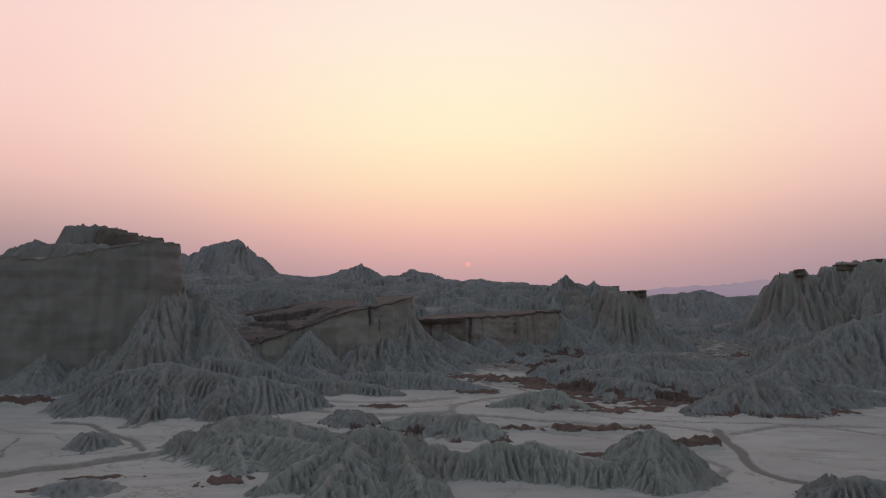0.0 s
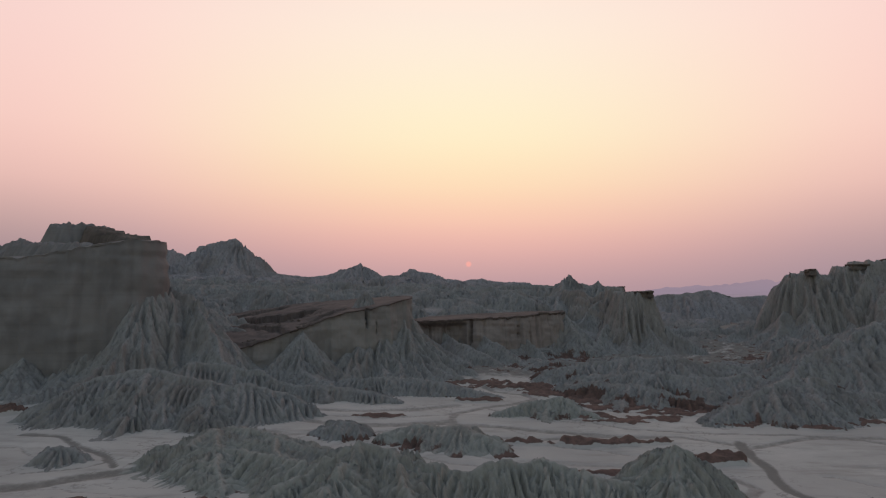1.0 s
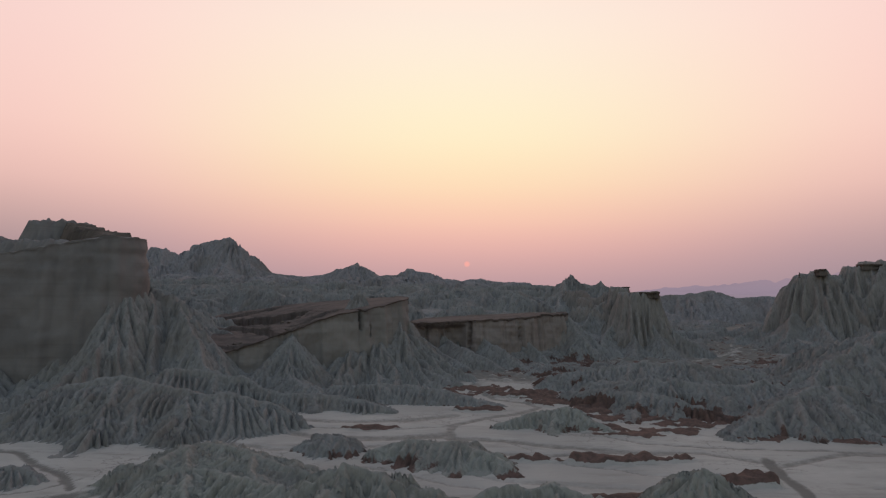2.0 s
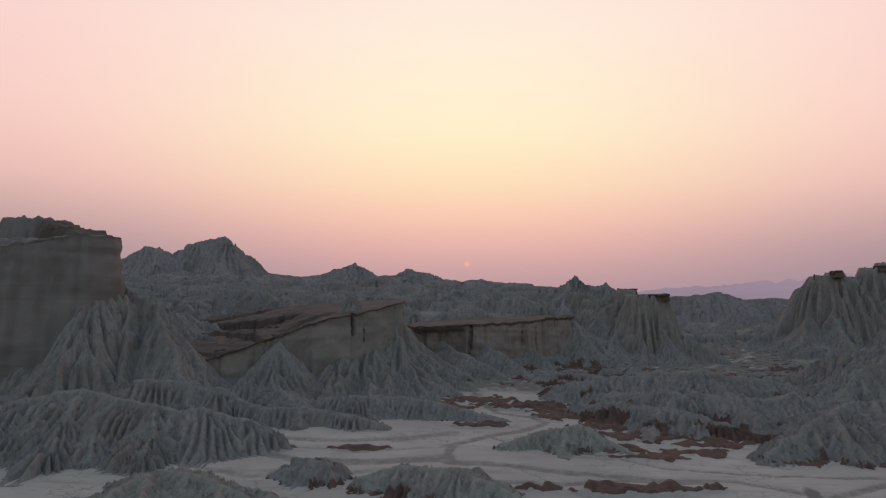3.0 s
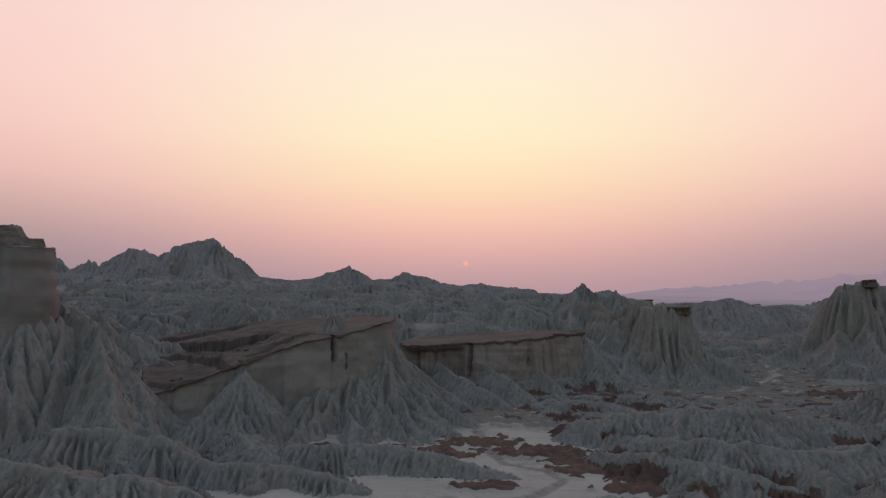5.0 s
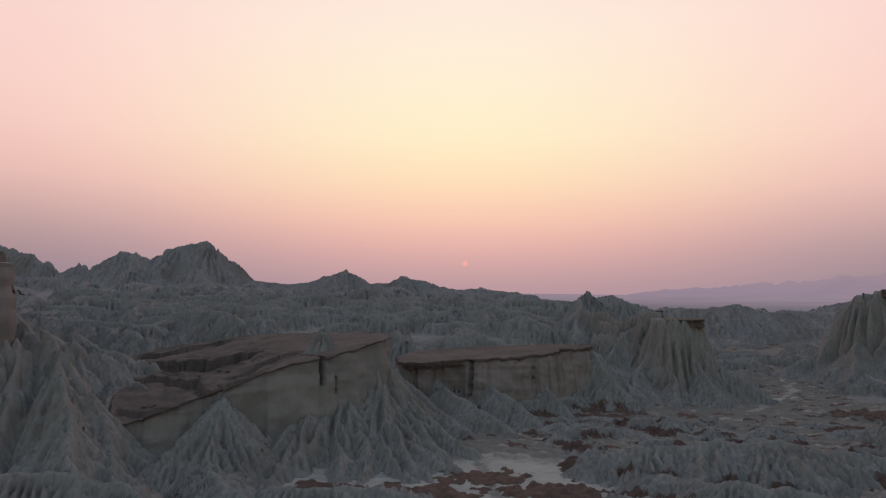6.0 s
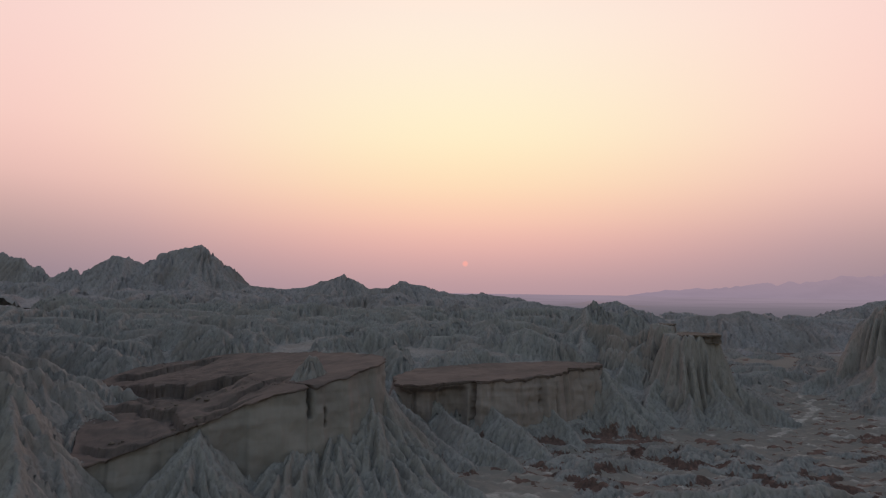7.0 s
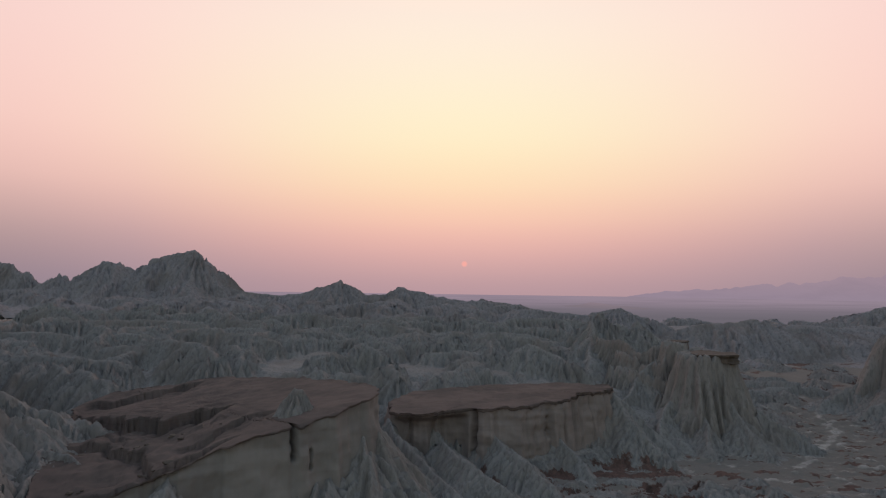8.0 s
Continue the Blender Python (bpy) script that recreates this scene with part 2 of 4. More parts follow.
    ([(34, 92), (44, 97), (50, 104), (47, 109)], 1.2, 0.6),
    ([(10, 158), (16, 152), (26, 147), (40, 138), (58, 134), (80, 133), (104, 130)], 0.7, 0.6),
    ([(12, 139), (24, 126), (36, 121), (50, 121)], 0.5, 0.55),
    ([(64, 110), (72, 106), (80, 104), (92, 104)], 0.5, 0.5),
    ([(70, 116), (84, 112), (98, 112)], 0.4, 0.45),
    ([(-96, 126), (-88, 122), (-80, 122), (-74, 118)], 0.4, 0.6),
    ([(-70, 109), (-62, 112), (-58, 117)], 0.35, 0.7),
    ([(-62, 105), (-50, 100), (-40, 99)], 0.35, 0.6),
    ([(-98, 108), (-86, 103), (-76, 101)], 0.4, 0.7),
    ([(-12, 124), (2, 116), (16, 112), (30, 107)], 0.6, 0.5),
    ([(-36, 146), (-24, 141), (-10, 141), (2, 143)], 1.8, 0.6),
    ([(-30, 155), (-18, 154), (-6, 156), (4, 161)], 1.6, 0.55),
    ([(-44, 137), (-30, 133), (-12, 136), (4, 134)], 1.3, 0.5),
    ([(-30, 150), (-14, 147), (0, 149), (6, 153)], 0.9, 0.5),
    ([(-2, 124), (10, 118), (24, 116), (40, 112)], 1.0, 0.4),
]
PATCHES = [  # red soil hummocks on the flat: x, y, half length, half width, height
    (-14, 148, 6, 1.6, 0.7), (30, 128, 13, 1.8, 0.9), (28, 111, 6, 1.4, 0.6), (50, 117, 5, 2.2, 1.6), (-57, 97, 4.5, 1.2, 0.6),
    (-106, 149, 9, 3.5, 1.6), (-85, 157, 5, 2.0, 0.9), (-34, 95, 2.5, 2.5, 0.8), (55, 152, 7, 2.5, 0.7), (51, 172, 12, 9, 1.0),
    (11, 166, 6, 2, 0.9), (25, 189, 11, 4.5, 1.2), (35, 148, 6, 3, 0.7), (41, 143, 7, 2, 0.5), (49, 146, 8, 2.2, 0.6),
    (76, 168, 16, 8, 1.0), (66, 141, 6, 2.5, 0.7), (148, 265, 16, 7, 1.0), (123, 208, 14, 6, 1.0), (39, 167, 8, 5, 0.9),
    (33, 181, 10, 7, 0.8), (60, 159, 18, 5, 0.8), (84, 170, 16, 10, 0.9), (44, 159, 8, 4, 0.7), (92, 196, 10, 6, 0.8), (-2, 188, 12, 5, 0.9), (12, 198, 9, 5, 0.9), (-22, 190, 8, 4, 0.8), (84, 139, 5, 2, 0.6), (94, 143, 6, 2.5, 0.7), (-60, 91, 5, 1.0, 0.4),
]


def ground_height(X, Y):
    z = -2.0 + 2.0 * smooth(98, 150, Y) - 1.5 * smooth(60, -60, Y)
    z = z + 5.0 * smooth(330, 430, Y) * smooth(60, 160, X) * smooth(900, 600, Y)
    near = np.exp(-((X / 400) ** 2) - ((Y - 150) / 400) ** 2)
    return z + 0.35 * fbm(X / 38, Y / 38, 3, 4) * near


def build_ground():
    def axis(lo, hi, step, far_lo, far_hi):
        mid = np.arange(lo, hi + step, step)
        up, down, d = [mid[-1]], [mid[0]], step
        while up[-1] < far_hi or down[-1] > far_lo:
            d *= 1.12
            up.append(up[-1] + d)
            down.append(down[-1] - d)
        return np.r_[np.array(down[1:])[::-1], mid, np.array(up[1:])]

    X, Y = np.meshgrid(axis(-115, 165, 0.65, -4800, 4800), axis(76, 330, 0.65, -4800, 4850))
    Z = ground_height(X, Y)
    track = np.zeros(X.shape)
    soil = np.zeros(X.shape)
    near = (np.abs(X) < 240) & (Y > 40) & (Y < 460)
    x, y = X[near], Y[near]
    wob = 0.9 * fbm(x / 9, y / 9, 41, 3)
    tr, cut = np.zeros(x.shape), np.zeros(x.shape)
    for pts, half, strength in TRACKS:
        d = line_distance(x + wob, y + wob * 0.7, pts)
        tr = np.maximum(tr, strength * smooth(half * 1.7, half * 0.5, d))
        cut = np.maximum(cut, smooth(half * 1.5, 0, d))
    so, lift = np.zeros(x.shape), np.zeros(x.shape)
    for px, py, a, b, h in PATCHES:
        r = np.hypot((x - px) / a, (y - py) / b) + 0.55 * fbm(x / 5, y / 3.5, 61, 4)
        m = smooth(1.12, 0.8, r)
        so = np.maximum(so, m)
        lift = np.maximum(lift, h * m * (0.45 + 0.75 * np.clip(0.5 + fbm(x / 2.6, y / 2.6, 71, 4), 0, 1.4)))
    # the farther wadi floor: streaks of red soil and grey crust between pale bars
    far = smooth(200, 225, y + 0.25 * np.abs(x - 15))
    bars = fbm(x / 11 + 0.8 * fbm(x / 30, y / 30, 83, 3), y / 5 + 0.6 * fbm(x / 22, y / 22, 85, 3), 81, 6)
    so = np.maximum(so, far * smooth(0.1, 0.6, fbm(x / 9 + 0.8 * bars, y / 3, 87, 5) + 0.4 * bars) * 0.64)
    so = np.maximum(so, smooth(90, 60, x) * smooth(240, 262, y) * (0.5 + 0.4 * bars))
    thin = 1 - np.abs(fbm(x / 34 + 0.15 * bars, y / 9, 91, 3) + 0.12 * bars)
    crust = fbm(x / 5, y / 2.6, 93, 5)
    tr = np.maximum(tr, far * np.clip(0.97 + 0.45 * crust - 0.3 * smooth(0.9, 0.98, thin), 0.3, 1.1))
    tr = np.maximum(tr, smooth(95, 65, x) * smooth(228, 250, y) * (0.95 + 0.3 * crust))
    lift = lift + far * (0.7 * np.clip(bars, 0, 1) + 0.8 * np.abs(fbm(x / 6, y / 3, 95, 4)) + 0.6 * np.abs(crust))
    lift = lift + 2.2 * smooth(310, 350, y) * np.abs(fbm(x / 8, y / 5, 101, 5))
    tr = np.maximum(tr, smooth(-60, -75, x) * smooth(185, 200, y) * (0.95 + 0.3 * crust))
    path = line_distance(x + 3 * wob, y + 2 * wob, [(104, 268), (128, 292), (150, 318), (160, 345), (178, 368), (176, 385), (196, 415)])
    tr, so = tr * (1 - 0.45 * smooth(2.0, 0.6, path)), so * (1 - smooth(3.5, 1.5, path))
    Z[near] += lift - 0.28 * cut
    track[near], soil[near] = tr, so
    # dull crusted mud beyond the wadi and behind
    off = smooth(330, 400, Y) + smooth(170, 260, np.abs(X)) * smooth(170, 260, Y)
    track = np.maximum(track, np.clip(off, 0, 1) * (0.75 + 0.5 * fbm(X / 60, Y / 25, 97, 5)))
    soil = np.maximum(soil, np.clip(off, 0, 1) * 0.8 * smooth(0.1, 0.5, fbm(X / 45, Y / 18, 99, 5)))
    ob = mesh_object("ground", grid_mesh("ground", X, Y, Z, None, {"track": track, "soil": soil}), MAT_SAND)
    tagged(ob, "pale salt-crusted sand flat with runnels and red soil", "ground", kind="structure")


build_ground()


# ---- eroded clay: crest lines with gullied flanks ----
def flute(q):
    """A row of ribs parted by narrow gullies: 0 in a gully, 1 on a rib."""
    t = 1 - np.abs(2 * (q - np.floor(q)) - 1)
    return 0.45 * np.sin(0.5 * np.pi * t) ** 0.8 + 0.55 * t


def box_blur(a, r):
    """Mean over squares of 2 r + 1 cells, edges held."""
    for axis in (0, 1):
        n = a.shape[axis]
        k = min(r, n - 1)
        pad = [(0, 0), (0, 0)]
        pad[axis] = (k + 1, k)
        c = np.cumsum(np.pad(a, pad, mode="edge"), axis=axis)
        hi, lo = [slice(None)] * 2, [slice(None)] * 2
        hi[axis], lo[axis] = slice(2 * k + 1, None), slice(0, n)
        a = (c[tuple(hi)] - c[tuple(lo)]) / (2 * k + 1)
    return a


class Field:
    """A patch of heights on a level grid, on which crest lines are raised."""

    def __init__(self, x0, y0, x1, y1, res):
        self.X, self.Y = np.meshgrid(np.arange(x0, x1 + res, res), np.arange(y0, y1 + res, res))
        self.H = np.full(self.X.shape, -50.0)
        self.soil = np.zeros(self.X.shape)
        self.box, self.res, self.warp, self.low, self.lines = (x0, y0, x1, y1), res, None, 0.0, []

    def raise_crest(self, pts, foot, slope=0.7, rib=2.0, depth=0.55, seed=1, power=1.0, lobes=0.35, jag=0.1, soil=0.5, flat=0.0, pipes=1.0):
        """Raise a ridge: pts are its crest (x, y, z), foot the level it stands on (a number or a function of x, y)."""
        base_at = foot if callable(foot) else (lambda a, b: np.full(np.shape(a), float(foot)))
        high = max(p[2] - float(base_at(np.array(p[0]), np.array(p[1]))) for p in pts)
        reach = high / slope * 1.45 + 2 + flat
        x0, y0, x1, y1 = self.box
        i0 = max(0, int((min(p[1] for p in pts) - reach - y0) / self.res))
        i1 = min(self.X.shape[0], int((max(p[1] for p in pts) + reach - y0) / self.res) + 2)
        j0 = max(0, int((min(p[0] for p in pts) - reach - x0) / self.res))
        j1 = min(self.X.shape[1], int((max(p[0] for p in pts) + reach - x0) / self.res) + 2)
        if i1 <= i0 or j1 <= j0:
            return self
        cut = (slice(i0, i1), slice(j0, j1))
        X, Y = self.X[cut], self.Y[cut]
        if self.warp is None:
            A, B = self.X, self.Y
            self.warp = [0.8 * fbm(A / (rib * 7), B / (rib * 7), seed + 5, 2), 0.8 * fbm(A / (rib * 7), B / (rib * 7), seed + 9, 2),
                         perlin(A / rib * 0.4, B / rib * 0.4, seed + 31), fbm(A / (rib * 0.4), B / (rib * 0.4), seed + 51, 3), perlin(A / 6, B / 6, seed + 61)]
        warp_x, warp_y, sway, fine, blot = [w[cut] for w in self.warp]
        wx, wy = X + rib * warp_x, Y + rib * warp_y
        ground = base_at(X, Y)
        best = np.full(X.shape, -1e9)
        D, P, ZR, SP = np.zeros(X.shape), np.zeros(X.shape), np.ones(X.shape), np.ones(X.shape)
        s0, fan = 0.0, rib * 2.2
        for (ax, ay, az), (bx, by, bz) in zip(pts[:-1], pts[1:]):
            dx, dy = bx - ax, by - ay
            size = math.hypot(dx, dy)
            along = ((wx - ax) * dx + (wy - ay) * dy) / size
            perp = ((wy - ay) * dx - (wx - ax) * dy) / size
            t = np.clip(along, 0, size)
            over = along - t
            d = np.maximum(np.hypot(over, perp) - flat * (1 + 0.3 * noise1((s0 + t) / 7, seed + 71)), 0)
            side = np.where(perp > 0, 1.0, -1.0)
            p = s0 + t + fan * np.arctan2(over, np.abs(perp) + 1e-6)
            zc = az + (bz - az) * t / size
            zr = np.maximum(zc - ground, 0.05)
            zr = zr + 0.55 * jag * np.minimum(zr, 4.5 * rib) * (noise1((s0 + t) / (rib * 1.7), seed) + 0.35 * noise1((s0 + t) / (rib * 0.7), seed + 2))
            value = zr - d * slope
            won = value > best
            best = np.where(won, value, best)
            D, P, ZR = np.where(won, d, D), np.where(won, p + side * 531.7, P), np.where(won, zr, ZR)
            SP = np.where(won, np.where(np.abs(over) > 1e-6, 0.4 + d / fan, 1.0), SP)
            s0 += size
        width = ZR / slope * (1 + lobes * noise1(P / (rib * 3.3), seed + 21) + 0.5 * lobes * noise1(P / (rib * 1.4), seed + 23))
        u = np.sqrt(D * D + 0.04 * rib * rib) / np.maximum(width, 0.3)
        u = u - 0.2 * rib / np.maximum(width, 0.3)
        u = np.maximum(u, 0)
        flank = np.where(u < 1, np.maximum(1 - u, 0) ** power, -(u - 1) * 0.9)
        q = P / rib + 0.55 * noise1(P / (rib * 2.7), seed + 29) + 0.16 * sway
        wander = 0.3 * noise1(P / rib, seed + 37) + 0.15 * sway
        c1, c2, c4 = flute(q), flute(q * 2.07 + wander), flute(q * 4.2 + 2 * wander)
        wide = smooth(1.2, 2.4, SP)
        wider = smooth(2.2, 4.6, SP)
        vary = 0.55 + 0.7 * np.clip(noise1(P / (rib * 2.2), seed + 41) + 0.4, 0, 1)
        gap = rib * np.maximum(1, SP * (1 - 0.5 * wide) * (1 - 0.4 * wider))
        amp = depth * gap * 2.3 * vary * smooth(0, rib * 1.1, D) * smooth(1.12, 0.7, u) * np.minimum(1, ZR / (1.4 * rib))
        main = (1 - c1) * (1 - wide) + (1 - c2) * wide * (1 - wider) + (1 - c4) * wide * wider
        second = (1 - c2) * (1 - wide) + (1 - c4) * wide
        gully = pipes * (0.95 * main + 0.4 * second * smooth(0.4, 0.1, u))
        h = ground + ZR * flank - amp * (gully - 0.3 * pipes * smooth(0, 0.3, u) * smooth(1.0, 0.7, u)) + 0.02 * rib * fine * smooth(1.3, 0.9, u)
        cur = self.H[cut]
        won = h > cur
        self.H[cut] = np.where(won, h, cur)
        self.soil[cut] = np.where(won, soil * smooth(0.66 - 0.42 * soil, 1.05 - 0.27 * soil, u + 0.3 * blot), self.soil[cut])
        return self

    def raise_spurs(self, pts, foot, often, values):
        """Short side spurs that leave a crest on both sides and run down to its foot."""
        rng = random.Random(values["seed"])
        rib, slope, flat = values.get("rib", 2.0), values.get("slope", 0.7), values.get("flat", 0.0)
        own = {**values, "rib": rib * 0.85, "slope": slope * 1.45, "lobes": 0.45, "flat": 0.0, "jag": 0.18}
        for (ax, ay, az), (bx, by, bz) in zip(pts[:-1], pts[1:]):
            size = math.hypot(bx - ax, by - ay)
            for _ in range(int(often * size / (rib * 2.6) + rng.random())):
                t, side = rng.random(), rng.choice((-1, 1))
                z = az + (bz - az) * t
                high = z - foot
                if high < 1.2 * rib:
                    continue
                ang = math.atan2(by - ay, bx - ax) + side * rng.uniform(0.9, 1.75)
                reach = flat + high / slope * rng.uniform(0.55, 0.95)
                dx, dy = math.cos(ang), math.sin(ang)
                x, y = ax + (bx - ax) * t + dx * flat, ay + (by - ay) * t + dy * flat
                bend = rng.uniform(-0.25, 0.25)
                line = []
                for k, part_z in ((0.0, 0.95), (0.35, rng.uniform(0.6, 0.72)), (0.7, rng.uniform(0.3, 0.42)), (1.0, 0.12)):
                    line.append((x + reach * k * (dx - bend * k * dy), y + reach * k * (dy + bend * k * dx), foot + high * part_z))
                self.raise_crest(line, foot, **{**own, "seed": rng.randrange(9999)})

    def erode(self, wave, amount=0.42, octaves=3, seed=1, sink=1.0, terrace=0.0, calm=0.7):
        """Cut branching gullies that run down the slopes, each octave half as wide as the last."""
        g = ground_height(self.X, self.Y)
        on = self.H > g - sink
        if not on.any():
            return self
        x, y = self.X[on], self.Y[on]
        self.H += np.where(on, 0.05 * wave * fbm(self.X / (wave * 1.6), self.Y / (wave * 1.6), seed + 91, 3) * smooth(0.0, 3.0, self.H - g), 0)
        for o in range(octaves):
            size = wave / 2**o
            soft = self.H
            for _ in range(2):
                soft = box_blur(soft, max(1, int(calm * size / self.res)))
            gy, gx = np.gradient(soft, self.res)
            gx, gy = gx[on], gy[on]
            steep = np.hypot(gx, gy) + 1e-4
            ax, ay = -gy / steep, gx / steep
            px, py = x / size + 0.3 * o, y / size + 0.7 * o
            i, j = np.rint(px), np.rint(py)
            total, weight = np.zeros(x.shape), np.zeros(x.shape)
            for a in (-1, 0, 1):
                for b in (-1, 0, 1):
                    dx = px - i - a + 0.8 * (hash2(i + a, j + b, seed + o) - 0.5)
                    dy = py - j - b + 0.8 * (hash2(i + a, j + b, seed + o + 50) - 0.5)
                    w = np.exp(-1.6 * (dx * dx + dy * dy))
                    total += w * np.cos(2 * np.pi * (dx * ax + dy * ay))
                    weight += w
            shape = np.sqrt(np.clip(0.5 + 1.0 * total / weight, 0, 1))
            self.H[on] += amount * size * (shape - 0.65) * smooth(0.06, 0.5, steep) * np.minimum(1, 0.3 + 0.7 * np.clip(self.H[on] - g[on], 0, 5) / size)
        if terrace:
            beds = self.H + 0.5 * fbm(self.X / 30, self.Y / 30, seed + 95, 3)
            self.H += 0.5 * terrace * np.sin(2 * np.pi * beds / terrace) / (2 * np.pi)
        return self

    def build(self, name, label, category, material=None, group="", kind="", sink=0.7, level=None, parts=(), parent=None):
        g = (level or ground_height)(self.X, self.Y)
        keep = self.H > g - sink
        cells = keep[:-1, :-1] | keep[1:, :-1] | keep[:-1, 1:] | keep[1:, 1:]
        H = np.maximum(self.H, g - sink - 1.2)
        material = material or MAT_CLAY
        if self.low > 0:
            blotch = fbm(self.X / 15, self.Y / 9, 77, 4)
            self.soil = np.maximum(self.soil, self.low * smooth(4.6, 2.2, self.H - g + 1.5 * blotch) * smooth(-0.12, 0.12, blotch))
        self.soil = self.soil * smooth(-0.3, 0.1, fbm(self.X / 10, self.Y / 7, 79, 3))
        wide = max(1, int(1.0 / self.res))
        for axis in (0, 1, 0, 1):
            self.soil = sum(np.roll(self.soil, k, axis) for k in range(-wide, wide + 1)) / (2 * wide + 1)
        if parent or len(parts) < 2:
            me = grid_mesh(name, self.X, self.Y, H, cells, {"soil": self.soil})
            ob = mesh_object(name, me, material, parent)
            return tagged(ob, label) if parent else tagged(ob, label, category, group, kind)
        thing = tagged(new(name), label, category, group, kind)
        # split into parts by the way over the hill to each crest; drop crumbs that hang on none
        k = max(1, int(0.9 / self.res))
        rows, cols = cells.shape[0] // k + 1, cells.shape[1] // k + 1
        solid = np.zeros((rows * k, cols * k), bool)
        solid[:cells.shape[0], :cells.shape[1]] = cells
        solid = solid.reshape(rows, k, cols, k).any((1, 3))
        solid[[0, -1]], solid[:, [0, -1]] = False, False
        whose = np.full((rows, cols), -1, np.int16)
        x0, y0 = self.box[:2]
        for n, line in enumerate(self.lines):
            for (ax, ay), (bx, by) in zip(line[:-1], line[1:]):
                for t in np.linspace(0, 1, int(math.hypot(bx - ax, by - ay) / (0.5 * k * self.res)) + 2):
                    i, j = int((ay + (by - ay) * t - y0) / self.res) // k, int((ax + (bx - ax) * t - x0) / self.res) // k
                    if 0 <= i < rows and 0 <= j < cols and solid[i, j] and (whose[i, j] < 0 or t > 0.1):
                        whose[i, j] = n
        for _ in range(rows + cols):
            before = whose
            for axis, d in ((0, 1), (0, -1), (1, 1), (1, -1)):
                whose = np.where((whose < 0) & solid, np.roll(whose, d, axis), whose)
            if (whose == before).all():
                break
        whose = np.repeat(np.repeat(whose, k, 0), k, 1)[:cells.shape[0], :cells.shape[1]]
        for n, part_name in enumerate(parts):
            mine = cells & (whose == n)
            if mine.any():
                mesh_object(part_name, grid_mesh(part_name, self.X, self.Y, H, mine, {"soil": self.soil}), material, thing)
        return thing


def clay_hill(name, label, category, crests, res, group="", material=None, terrace=0.0, spurs=0.9, erosion=0.34, wave=2.4, calm=0.7, parent=None, **shape):
    """One hill of several crest lines: (points, foot, own shape values)."""
    xs = [p[0] for c in crests for p in c[0]]
    ys = [p[1] for c in crests for p in c[0]]
    slope = shape.get("slope", 0.7)
    reach = max(p[2] - c[1] for c in crests for p in c[0]) / slope * 1.4 + 2
    f = Field(min(xs) - reach, min(ys) - reach, max(xs) + reach, max(ys) + reach, res)
    for n, (pts, foot, own) in enumerate(crests):
        values = {**shape, "seed": shape.get("seed", 1) + 101 * n, **own}
        f.lines.append([p[:2] for p in pts])
        f.raise_crest(pts, foot, **values)
        if spurs:
            f.raise_spurs(pts, foot, spurs, values)
    f.erode(shape.get("rib", 2.0) * wave, seed=shape.get("seed", 1), octaves=2, amount=erosion, terrace=terrace, calm=calm)
    foot = min(c[1] for c in crests)
    f.low = 1.0 if shape.get("soil", 0.5) >= 0.95 else 0.0
    return f.build(name, label, category, material, group, level=(lambda x, y: np.full(x.shape, foot - 0.3)) if foot > 3 else None,
                   parts=["crest"] + ["spur"] * (len(crests) - 1), parent=parent)


NEAR, MID = "clay mounds on the flat", "clay ridges below the cliffs"
clay_hill("clay_ridge", "grey-green gullied clay ridge with a pointed peak", "clay ridge", [
    ([(-22, 101, 1.8), (-17, 100, 3.5), (-12.2, 101, 6.0), (-7.9, 101, 4.7), (-2, 100, 2.9), (4.6, 100, 2.0), (9.5, 101, 3.2), (15.4, 102, 3.0), (21, 101, 1.8), (26, 99, 0.9), (29, 97.5, 0.4)], -2.2, {}),
    ([(-12.2, 101, 5.6), (-14.5, 94, 3.0), (-17, 88, 1.0), (-19, 83, -0.8)], -2.2, {}),
    ([(-7, 100, 4.2), (-5, 93, 2.4), (-3, 86, 0.6)], -2.2, {}),
    ([(-17, 100, 3.2), (-24, 94, 1.0), (-27, 90, -0.6)], -2.2, {}),
    ([(-34, 112, 1.4), (-28, 107, 2.2), (-21, 103, 2.6)], -2.2, {}),
], 0.22, NEAR, slope=0.72, rib=1.3, depth=0.8, seed=11, power=1.1, lobes=0.45, jag=0.16, erosion=0.5, wave=2.0, calm=1.0, material=MAT_CLAY_GREEN)
clay_hill("clay_ridge", "low rounded clay ridge crumpled by gullies", "clay ridge", [
    ([(-48, 112, -0.2), (-45.5, 116, 1.9), (-42, 124, 2.8), (-35, 122, 2.6), (-29.9, 119, 2.2), (-24.3, 115, 1.4), (-19.3, 112, 1.2)], -1.7, {}),
    ([(-42, 122, 2.4), (-39, 113, 1.6), (-36, 106, 0.2), (-33, 100, -1.0)], -1.9, {}),
    ([(-30, 118, 2.0), (-27, 109, 1.4), (-25, 103, 0.4)], -1.9, {}),
], 0.26, NEAR, slope=0.48, rib=1.3, depth=0.8, seed=23, power=1.05, lobes=0.45, jag=0.16, erosion=0.5, wave=2.2, calm=1.0, spurs=1.3, material=MAT_CLAY_GREEN)
clay_hill("clay_mound", "steep pale green clay cone with deep gullies", "clay mound", [
    ([(31.2, 100, 1.8), (33.4, 100.6, 4.2), (35.6, 101, 5.9), (37.6, 101, 4.6), (39.6, 101.2, 2.6), (42, 101.5, 0.4)], -2.0, {}),
    ([(35.6, 101, 5.5), (34.6, 97, 2.4), (34, 93.5, 0.0)], -2.0, {}),
